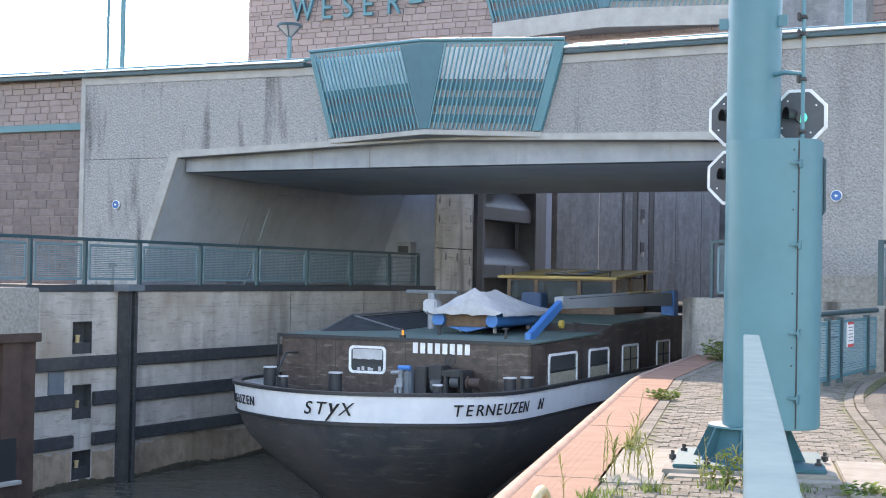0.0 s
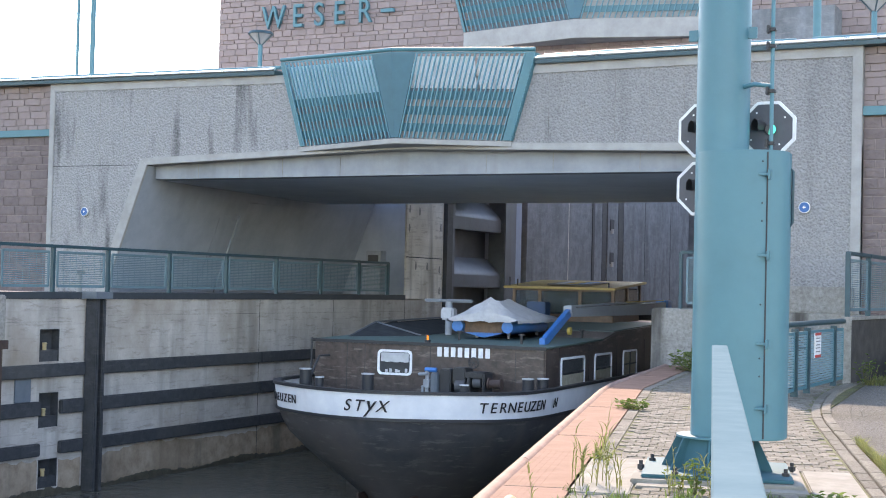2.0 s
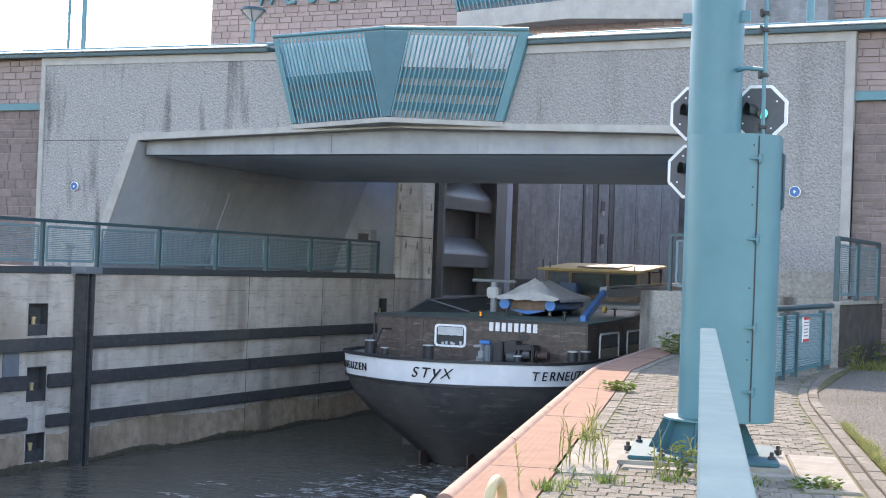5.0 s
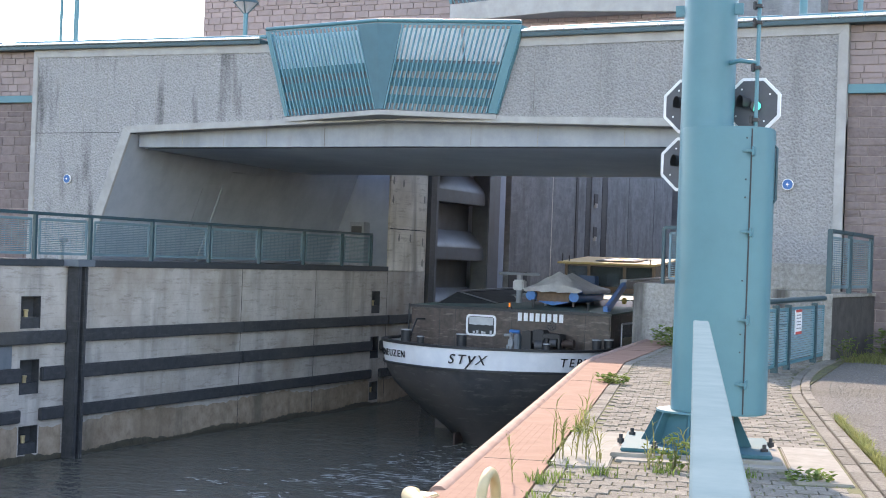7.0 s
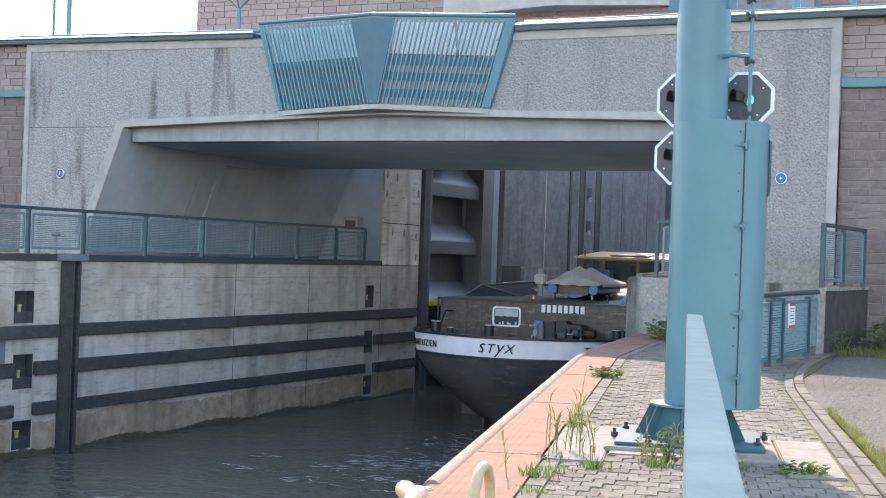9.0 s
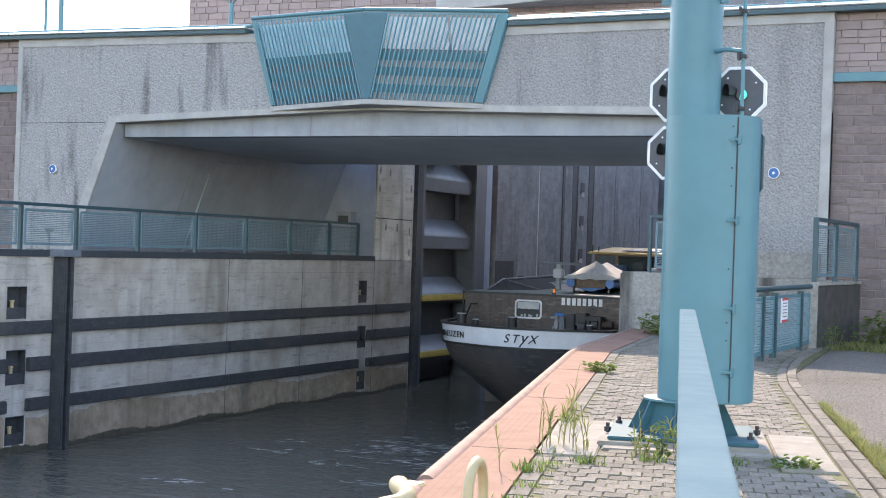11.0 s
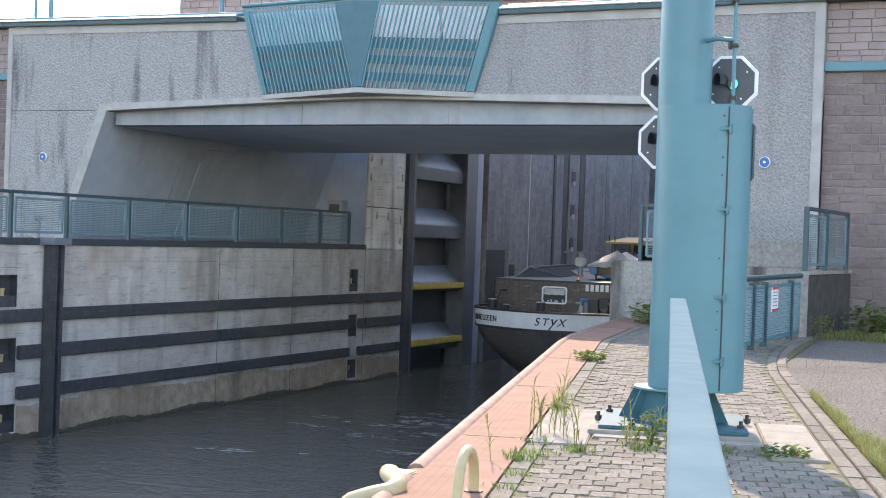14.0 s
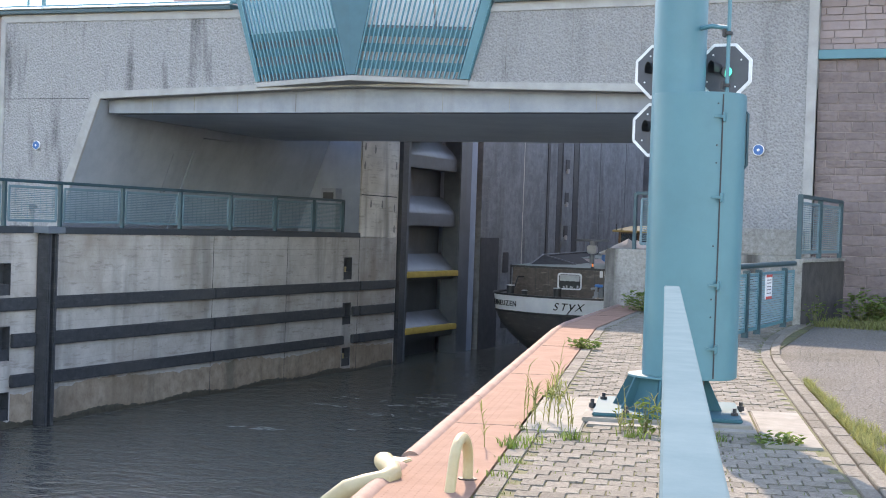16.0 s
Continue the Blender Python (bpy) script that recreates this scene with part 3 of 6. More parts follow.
HALVES = (
    # outer x, inner x of the edge band, jamb foot and head (outer), jamb foot and head (inner), lip heights at the crown
    (-27.0, -26.83, (-25.27, 1.0), (-23.815, 4.775), (-24.97, 1.0), (-23.59, 4.596), 4.985, 4.855, ROUGH),
    (-5.19, -5.395, (-6.83, 1.0), (-8.285, 4.83), (-7.13, 1.0), (-8.51, 4.65), 4.985, 4.855, ROUGH_R),
)
for xo, xi, jo0, jo1, ji0, ji1, lt, lb, m_ in HALVES:
    k = 1 if xo < MID else -1
    mid_top = crest(MID - 0.01 * k)
    ring = [(xi, 1.0), jo0, jo1, (MID, lt), (MID, mid_top - 0.2), (xi, crest(xi) - 0.205)]
    part("rough_panel", made(face, ring, YB + 0.03, YB + 0.6), m_, bridge, "rough washed-aggregate concrete panel, streaked dark")
    part("edge_band", made(face, [(xo, 1.0), (xi, 1.0), (xi, crest(xi) - 0.205), (xo, crest(xo))], YB, YB + 0.6), CONC_L, bridge, "smooth concrete edge band", 0.01)
    part("top_band", made(face, [(xi, crest(xi) - 0.205), (MID, mid_top - 0.2), (MID, mid_top), (xo, crest(xo))], YB, YB + 0.6), CONC_L, bridge, "smooth concrete top band")
    part("arch_band", made(face, [jo0, ji0, ji1, jo1], YB - 0.03, YB + 0.06), CONC_L, bridge, "smooth splayed jamb band", 0.01)
    part("arch_band", made(face, [ji1, (MID, lb), (MID, lt), jo1], YB - 0.03, YB + 0.36), CONC_L, bridge, "smooth crowned lip over the opening", 0.01)
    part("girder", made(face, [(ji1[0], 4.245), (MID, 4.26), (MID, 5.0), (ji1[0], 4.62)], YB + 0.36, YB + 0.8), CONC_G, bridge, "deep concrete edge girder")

    def batter(d, z):
        """Face of the abutment at height z, set back by d."""
        return ji0[0] + k * (0.3805 * (z - 1.0) - d)
    solid = [(xo, 1.0), (batter(0, 1.0), 1.0), (batter(0, 4.58), 4.58), (xo, 4.7)]
    if k > 0:
        # a door niche sits in this abutment
        part("abutment", made(face, solid, YB + 0.06, 33.96), CONC_B, bridge, "battered concrete abutment")
        part("abutment", made(face, [(xo, 3.52), (batter(0, 3.52), 3.52), (batter(0, 4.58), 4.58), (xo, 4.7)], 33.96, 34.97), CONC_B, bridge)
        part("abutment", made(face, solid, 34.97, 35.2), CONC_B, bridge)
        part("niche_back", made(face, [(xo, 1.0), (batter(0.05, 1.0), 1.0), (batter(0.05, 3.53), 3.53), (xo, 3.53)], 33.95, 34.98), CONC_B, bridge)
    else:
        part("abutment", made(face, solid, YB + 0.06, 35.2), CONC_B, bridge, "battered concrete abutment")
    # beyond the first block the face steps back, then closes on the gate recess
    bm = bmesh.new()
    near = [bm.verts.new((x, 35.2, z)) for x, z in ((xo, 1.0), (batter(0.22, 1.0), 1.0), (batter(0.22, 4.5), 4.5), (xo, 4.5))]
    back = [bm.verts.new((x, 41.9, z)) for x, z in ((xo, 1.0), (ji0[0] + k * 0.40, 1.0), (ji0[0] + k * 1.74, 4.5), (xo, 4.5))]
    bm.faces.new(near)
    bm.faces.new(back[::-1])
    for i in range(4):
        j = (i + 1) % 4
        bm.faces.new((near[j], near[i], back[i], back[j]))
    part("abutment", bm, CONC_B, bridge, "recessed abutment face")
    part("recess_head", made(face, [(batter(0.25, 3.93), 3.93), (batter(0, 3.93), 3.93), (batter(0, 4.5), 4.5), (batter(0.25, 4.5), 4.5)], 35.2, 39.3), CONC_B, bridge, "flush head over the recess")
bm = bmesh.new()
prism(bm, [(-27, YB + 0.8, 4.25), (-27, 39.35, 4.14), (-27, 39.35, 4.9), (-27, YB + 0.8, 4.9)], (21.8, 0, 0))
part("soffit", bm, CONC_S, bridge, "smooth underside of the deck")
part("deck", boxes((-45, 12, YB + 0.6, 39.4, 4.9, 6.0)), CONC, bridge)
part("panel_joint", made(face, [(-26.83, 4.60), (-24.0, 4.60), (-24.0, 4.615), (-26.83, 4.615)], YB + 0.022, YB + 0.04), DARK, bridge, "dark joint between the panels")
for k in range(9):
    x = -26.05 + 0.8 * k
    foot = 4.62 if x < -23.9 else 4.79 + (x + 23.8) * 0.027
    part("panel_joint", made(face, [(x, foot), (x + 0.009, foot), (x + 0.009, 6.59), (x, 6.59)], YB + 0.025, YB + 0.04), WEATH, bridge)
for k in range(5):
    x = -9.0 - 0.8 * k
    part("panel_joint", made(face, [(x, 4.92 - (x + 9.0) * 0.01), (x + 0.007, 4.92 - (x + 9.0) * 0.01), (x + 0.007, 6.5), (x, 6.5)], YB + 0.026, YB + 0.04), WEATH, bridge)
for x in (-22.2, -20.9, -19.6, -17.9, -13.9, -12.2, -10.1):
    part("pour_joint", made(face, [(x, 4.27), (x + 0.014, 4.27), (x + 0.014, 4.72), (x, 4.72)], YB + 0.355, YB + 0.37), WEATH, bridge)


def along(bm, a, b, y0, y1, z0, z1):
    """A bar that follows the crest from x = a to b."""
    prism(bm, [(a, y0, crest(a) + z0), (b, y0, crest(b) + z0), (b, y0, crest(b) + z1), (a, y0, crest(a) + z1)], (0, y1 - y0, 0))


cop = struct("coping_rail", made(lambda bm: [along(bm, a, b, YB - 0.12, YB + 0.5, 0.0, 0.10) for a, b in ((-60, -19.6), (-12.5, 40))]), TEAL_D, "teal sheet-metal coping along the bridge", "coping", 0.01)
for a, b in ((-60, -19.6), (-12.5, 40)):
    part("top_sheet", made(along, a, b, YB - 0.1, YB + 0.48, 0.10, 0.13), GALV, cop, "grey metal top sheet")
    # Bright bead added along the coping to give its sun glint.
    part("edge_bead", tubes((((a, YB - 0.1, crest(a) + 0.14), (b, YB - 0.1, crest(b) + 0.14)), 0.045)), BRIGHT, cop, "added metal bead for the sun glint")
for a, b in ((-60, -28.35), (-27.85, -19.6), (-12.4, -6.62), (-6.27, 30)):
    part("handrail", tubes((((a, YB + 0.2, crest(a) + 0.23), (b, YB + 0.2, crest(b) + 0.23)), 0.05)), TEAL, cop, "teal tube handrail")

# round blue signs
for x, z in ((-25.647, 3.36), (-6.336, 3.413)):
    s = thing("round_sign", (x, YB, z), "small round blue sign with white arrow on the concrete", "sign", "blue signs")
    part("disc", tubes((((x, YB - 0.05, z), (x, YB - 0.01, z)), 0.108)), BLUE, s)
    part("rim", tubes((((x, YB - 0.047, z), (x, YB + 0.0, z)), 0.120)), WHITE, s, "white rim")
    part("arrow", made(lambda bm: (prism(bm, [(x - 0.035, YB - 0.056, z), (x, YB - 0.056, z + 0.04), (x, YB - 0.056, z - 0.04)], (0, 0.004, 0)), bx(bm, x, x + 0.03, YB - 0.056, YB - 0.052, z - 0.01, z + 0.01))), WHITE, s)


def bay(name, yw, yk, z0, z1, topw, botw, cx, label, slab, lean, pale, crown):
    """A kinked balcony with leaning bar railing; wall plane yw, kink at yk, rail from z0 to z1."""
    t = thing(name, (cx, yw, z0), label, "balcony", "bay balconies")
    yb = yk + lean
    up = [Vector((cx - topw, yw - 0.12, z1)), Vector((cx, yk, z1)), Vector((cx + topw, yw - 0.12, z1))]
    dn = [Vector((cx - botw, yw - 0.05, z0)), Vector((cx, yb, z0)), Vector((cx + botw, yw - 0.05, z0))]
    dn[1].z += crown
    up[2].z -= crown * 0.8
    ring = [(dn[0].x - 0.02, yw + 0.6), (dn[0].x - 0.02, dn[0].y), (cx, yb - 0.04), (dn[2].x + 0.02, dn[2].y), (dn[2].x + 0.02, yw + 0.6)]
    part("slab", made(lambda bm: prism(bm, [(x, y, z0 - slab + (crown if x == cx else 0)) for x, y in ring], (0, 0, slab - 0.02))), CONC_L, t, "pale concrete balcony slab", 0.01)
    tr = part("top_rail", made(lambda bm: (tube(bm, [v + Vector((0, 0, 0.08)) for v in up[:2]], 0.05), tube(bm, [v + Vector((0, 0, 0.08)) for v in up[1:]], 0.05))), TEAL, t, "teal tube top rail")
    for k in range(2):
        a0, a1, b0, b1 = dn[k], dn[k + 1], up[k], up[k + 1]
        nbar = 24
        bars = bmesh.new()
        lim = (0.0, 0.82) if k == 0 else (0.18, 1.0)
        for i in range(nbar + 1):
            f = lim[0] + (lim[1] - lim[0]) * i / nbar
            g = i / nbar * 0.955 + (0.045 if k else 0.0)
            p, q = a0.lerp(a1, g), b0.lerp(b1, f)
            beam(bars, p, q, 0.022, 0.06, Vector((0, 1, 0)))
        part("bar_grille", bars, TEAL_P, t, "slender leaning steel bars")
        for h in (0.07, 0.27, 0.45):
            p, q = a0.lerp(b0, h + 0.06), a1.lerp(b1, h + 0.06)
            off = Vector((0, 0.07, 0))
            part("flat_rail", made(lambda bm: beam(bm, p + off, q + off, 0.02, 0.2, (b0 - a0).normalized())), TEAL, t, "teal flat bar behind the grille")
        p, q = b0, b1
        part("upper_bar", made(lambda bm: beam(bm, p, q, 0.04, 0.04)), TEAL, t)
        for i in range(6):
            p = b0.lerp(b1, (i + 0.5) / 6)
            part("stanchion", tubes(((p, p + Vector((0, 0, 0.08))), 0.015)), TEAL, tr)
    # wedge plate at the kink
    for k, f0, f1 in ((0, 0.965, 0.83), (1, 0.035, 0.17)):
        a, b = dn[1] + Vector((0, -0.03, 0)), up[1] + Vector((0, -0.03, 0))
        c = dn[k].lerp(dn[k + 1], f0) + Vector((0, -0.03, 0))
        d = up[k].lerp(up[k + 1], f1) + Vector((0, -0.03, 0))
        part("kink_plate", made(lambda bm: prism(bm, [a, b, d, c], (0, 0.02, 0))), TEAL_K, t, "teal wedge plate at the kink, darkened for shade")
    for k, s in ((0, -1), (2, 1)):
        part("side_fin", made(lambda bm: prism(bm, [dn[k], up[k], up[k] + Vector((0, 0.55, 0)), dn[k] + Vector((0, 0.4, 0))], (0.03 * s, 0, 0))), TEAL, t, "teal side fin")
    for k, w in ((0, 0.10), (2, 0.20)):
        e = (dn[1] - dn[k]).normalized() * w
        o = Vector((0, -0.035, 0))
        part("end_plate", made(lambda bm: prism(bm, [dn[k] + o, up[k] + o, up[k] + e + o, dn[k] + e * 0.9 + o], (0, 0.015, 0))), TEAL, t, "plain teal end plate")
    part("back_sheet", made(lambda bm: prism(bm, [dn[0].lerp(up[0], 0.56) + Vector((0.02, 0.1, 0)), dn[1].lerp(up[1], 0.56) + Vector((0, 0.1, 0)), up[1] + Vector((0, 0.1, -0.1)), up[0] + Vector((0.02, 0.1, -0.1))], (0, 0.01, 0))), TEAL_S if pale else TEAL, t, "pale sheet behind the bars")
    # two pale plates with a slanting gap behind the right-hand bars
    lo0, lo1 = dn[1].lerp(up[1], 0.60), dn[2].lerp(up[2], 0.60)
    hi0, hi1 = up[1] - Vector((0, 0, 0.06)), up[2] - Vector((0, 0, 0.06))
    back = Vector((0, 0.16, 0))
    for a, c in (((0.03, 0.16), (0.62, 0.56)), ((0.64, 0.585), (0.97, 0.97))):
        part("inner_plate", made(lambda bm: prism(bm, [lo0.lerp(lo1, a[0]) + back, lo0.lerp(lo1, c[0]) + back, hi0.lerp(hi1, c[1]) + back, hi0.lerp(hi1, a[1]) + back], (0, 0.03, 0))), PLATE if pale else TEAL_S, t, "pale weathered plate behind the bars")
    part("lower_backing", made(lambda bm: prism(bm, [dn[1].lerp(dn[2], 0.03) + back * 0.8, dn[2] + back * 0.8, dn[2].lerp(up[2], 0.52) + back * 0.8, dn[1].lerp(up[1], 0.52).lerp(dn[2].lerp(up[2], 0.52), 0.05) + back * 0.8], (0, 0.02, 0))), CONC_L, t, "grey backing behind the flat bars")
    part("lower_backing", made(lambda bm: prism(bm, [dn[0] + back * 0.8, dn[0].lerp(dn[1], 0.97) + back * 0.8, dn[0].lerp(up[0], 0.56).lerp(dn[1].lerp(up[1], 0.56), 0.95) + back * 0.8, dn[0].lerp(up[0], 0.56) + back * 0.8], (0, 0.02, 0))), HEADM, t, "blue-grey backing behind the flat bars")
    # Dark strip put in for the shade below the pale plates.
    part("sill_rail", made(lambda bm: beam(bm, lo0.lerp(lo1, 0.03) + back + Vector((0, 0.05, -0.06)), lo0.lerp(lo1, 0.97) + back + Vector((0, 0.05, -0.06)), 0.02, 0.12)), HEADM, t, "dark strip for the shade below the plates")
    return t


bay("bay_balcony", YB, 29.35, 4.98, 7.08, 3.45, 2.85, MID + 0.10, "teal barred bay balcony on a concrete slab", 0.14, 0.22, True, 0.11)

# ---- lock head and chamber ----
struct("wall_terrace_back", boxes((-27, LX - 0.062, 41.9, 42.1, 1.115, 5.2)), CONC_B, "dark wall behind the terrace", "wall")
pier = struct("pier", boxes((LX - 0.06, LX, 39.5, 42.1, 1.112, 8)), PIER, "tall patched concrete pier beside the gate", "pier", 0.03)
part("pour_joint", boxes((LX + 0.001, LX + 0.006, 39.53, 42.07, 2.45, 2.48)), DARK, pier)
part("chamfer", made(lambda bm: prism(bm, [(LX - 0.3, 42.1, -7), (LX, 42.1, -7), (LX - 0.12, 42.4, -7), (LX - 0.3, 42.4, -7)], (0, 0, 15))), PIER, pier, "chamfered corner of the pier")
for y, z in ((39.72, 4.0), (39.7, 3.4), (40.4, 3.95), (41.0, 2.2), (40.2, 2.2), (41.95, 3.5), (41.9, 2.1), (41.92, 1.4)):
    part("spall", made(lambda bm: prism(bm, [(LX + 0.002, y + 0.06 * math.cos(k) * (1 + 0.3 * math.sin(3 * k + y)), z + 0.14 * math.sin(k)) for k in (0.1, 0.9, 1.9, 2.8, 3.7, 4.6, 5.5)], (0.003, 0, 0))), WEATH, pier, "dark spalled patch")
part("guard_strip", boxes((LX - 0.3, LX + 0.02, 42.42, 42.84, -7, 8)), RUBBER, pier, "dark steel corner guard")
struct("wall_gate_recess", boxes((-24, -23.6, 42.1, 49.2, -7, 6.5), (-24, LX - 0.32, 42.12, 42.3, -7, 6.5), (-24, LX - 0.1, 48.4, 49.0, -7, 6.5)), CONC_M, "concrete gate recess, lightened against its shade", "wall")
gate = thing("lock_gate", (LX - 0.5, 45, -7), "open grey steel lock gate leaf in its recess", "lock gate")
for y0, y1 in ((42.86, 43.12), (47.3, 48.34)):
    part("gate_post", boxes((LX - 0.7, LX - 0.02, y0, y1, -7, 10)), STEEL, gate, "", 0.04)
for z in (6.2, 4.2, 2.2, 0.15, -1.9):
    bm = bmesh.new()
    rows = []
    for k in range(11):
        u = k / 10
        rows.append([bm.verts.new((LX - 0.75 + 0.55 * math.sin(u * math.pi / 2), y, z + 0.62 * (1 - u) ** 1.3 - 0.22)) for y in (43.15, 44.5, 46, 47.35)])
    for a, b in zip(rows, rows[1:]):
        for i in range(3):
            bm.faces.new((a[i], a[i + 1], b[i + 1], b[i]))
    part("girder_plate", bm, STEEL, gate, "curved pale steel girder plate")
    part("girder_flange", boxes((LX - 0.75, LX - 0.18, 43.15, 47.35, z - (0.66 if z > 1 else 0.5), z - 0.22)), STEEL, gate, "", 0.02)
for z in (-0.14, -2.08):
    part("fender_bar", boxes((LX - 0.2, LX + 0.02, 43.05, 47.3, z - 0.1, z + 0.1)), YELLOW, gate, "faded yellow fender bar", 0.02)
part("skin", boxes((LX - 1.0, LX - 0.92, 43.0, 47.5, -7, 10)), STEEL, gate, "dark grey skin plate")
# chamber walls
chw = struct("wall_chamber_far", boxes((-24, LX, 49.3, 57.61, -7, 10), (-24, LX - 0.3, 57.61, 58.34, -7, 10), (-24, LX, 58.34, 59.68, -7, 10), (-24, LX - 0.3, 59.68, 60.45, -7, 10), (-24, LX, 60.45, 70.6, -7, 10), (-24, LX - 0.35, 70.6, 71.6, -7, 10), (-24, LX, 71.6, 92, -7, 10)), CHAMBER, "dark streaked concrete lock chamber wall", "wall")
for y in (53.63, 63.5, 67.5, 75.0):
    part("joint", boxes((LX, LX + 0.006, y - 0.03, y + 0.03, -6, 12)), RUBBER if y > 60 else PIER, chw, "vertical wall joint")
part("guide_rail", boxes((LX - 0.1, LX + 0.03, 56.35, 56.62, -6, 12), (LX - 0.28, LX - 0.02, 57.7, 58.2, -6, 12), (LX - 0.28, LX - 0.02, 59.8, 60.4, -6, 12)), RUBBER, chw, "dark steel guide")
# Flat dark plates on the wall face stand for the shade inside recesses.
for z in (4.15, 2.7, 1.25, -0.2, -1.65):
    part("bollard_recess", boxes((LX + 0.001, LX + 0.03, 58.62, 59.1, z, z + 0.5)), RUBBER, chw, "flat dark plate for a shaded mooring recess", 0.01)
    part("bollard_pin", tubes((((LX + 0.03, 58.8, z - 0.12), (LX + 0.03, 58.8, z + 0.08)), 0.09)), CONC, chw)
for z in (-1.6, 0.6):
    part("lower_recess", boxes((LX + 0.001, LX + 0.02, 51.6, 52.2, z - 0.8, z)), RUBBER, chw, "flat dark plate for a shaded mooring recess", 0.01)
# Another flat dark plate, for the shade in the gate slot.
part("recess_door", boxes((LX + 0.002, LX + 0.03, 49.3, 51.1, WL, 1.17)), DARK, chw, "flat dark plate for the shade in a gate slot")
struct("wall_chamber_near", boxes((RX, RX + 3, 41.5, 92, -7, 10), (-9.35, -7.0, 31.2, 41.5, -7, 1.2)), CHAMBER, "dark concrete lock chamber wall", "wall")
struct("wall_chamber_end", boxes((-24, -8, 92, 93, -7, 10)), STEEL, "closed upper lock gate", "wall")
bm = boxes((-9.35, -8.35, 29.06, 31.2, -7, 1.22))
struct("pier_near", bm, WEATH, "weathered concrete wing wall at the lock entrance", "pier", 0.03)

# ---- building over the lock ----
YH = 42.6
house = thing("lock_house", (MID, 48, 5), "red sandstone lock house above the gate", "building")
part("wall", boxes((-30.4, -1.7, YH + 0.03, 45.5, 4.95, 13.6)), MORTAR, house, "grey mortar behind sandstone")
part("roof", boxes((-30.9, -1.2, YH - 0.2, 45.7, 13.6, 13.9)), CONC, house)
for ch, x in zip("WESER", (-27.95, -26.93, -26.05, -25.23, -24.2)):
    lettering("letter", ch, 1.18, pose(x, YH - 0.12, 10.65, 90, 0, 0) @ Matrix.Diagonal((0.8, 1, 1, 1)), TEAL, house, 0.06, label="raised teal steel letter")
part("hyphen", boxes((-23.55, -23.05, YH - 0.18, YH - 0.06, 10.95, 11.07)), TEAL, house, "raised teal steel hyphen")
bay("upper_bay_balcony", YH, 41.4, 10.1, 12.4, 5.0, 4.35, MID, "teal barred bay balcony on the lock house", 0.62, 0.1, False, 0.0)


def street_lamp(x, y, z0, z1):
    t = thing("street_lamp", (x, y, z0), "teal post lamp with a conical glass head", "street lamp", "bridge lamps")
    part("post", tubes((((x, y, z0), (x, y, z1 - 0.35)), 0.07)), TEAL, t)
    part("head", made(lambda bm: tube(bm, [(x, y, z1 - 0.35), (x, y, z1 - 0.04)], 0.05, 10, 0.34)), CONC_L, t, "conical glass head")
    part("lid", made(lambda bm: tube(bm, [(x, y, z1 - 0.04), (x, y, z1 + 0.04)], 0.40, 14, 0.36)), TEAL_D, t, "dark flat lid")
    for k in range(4):
        a = k * math.tau / 4 + 0.4
        part("rib", made(lambda bm: beam(bm, (x + 0.06 * math.cos(a), y + 0.06 * math.sin(a), z1 - 0.36), (x + 0.37 * math.cos(a), y + 0.37 * math.sin(a), z1 - 0.03), 0.03, 0.03)), TEAL_D, t)


street_lamp(-24.15, 36, 6.0, 9.16)
street_lamp(-5.97, 36, 6.0, 9.0)
for x, y, r in ((-28.69, 33, 0.045), (-28.12, 33, 0.075), (-6.45, 31.5, 0.09)):
    t = thing("mast", (x, y, 6.0), "slender teal steel mast on the bridge", "mast", "masts")
    part("pole", tubes((((x, y, 6.0), (x, y, 16)), r)), TEAL, t)

# ---- near side: terrace, fences ----
struct("floor_terrace_near", boxes((-8.35, -4.87, 29.06, 31.0, 0.0, 1.2)), WEATH, "raised concrete terrace at the bridge foot", "floor")
def leaning(bm, x0, x1, y0, y1, z0, z1, dx=0.16):
    """An upright slab whose far end lies dx further from the water."""
    prism(bm, [(x0, y0, z0), (x1, y0, z0), (x1 + dx, y1, z0), (x0 + dx, y1, z0)], (0, 0, z1 - z0))


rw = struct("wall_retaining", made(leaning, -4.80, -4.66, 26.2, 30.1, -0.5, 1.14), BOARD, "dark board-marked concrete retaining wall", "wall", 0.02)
part("coping", made(leaning, -4.82, -4.64, 26.17, 30.1, 1.14, 1.2), WEATH, rw)
part("end_face", boxes((-4.80, -4.66, 26.18, 26.203, -0.1, 1.14)), WEATH, rw)
part("plinth", boxes((-8.0, -5.3, YB - 0.12, YB, 1.2, 1.75)), WEATH, rw, "smooth plinth under the bridge face", 0.02)
railing("upper_fence", [(-4.58, 29.9, 1.2), (-4.66, 27.9, 1.2), (-4.735, 26.2, 1.2)], 1.15, "dark teal railing with pale wire-mesh panels")
railing("wing_railing", [(-8.75, 29.2, 1.22), (-7.0, 29.2, 1.22)], 1.2, "dark teal railing with pale wire-mesh panels")
yf = [20.9, 22.13, 23.05, 25.24, 26.15]
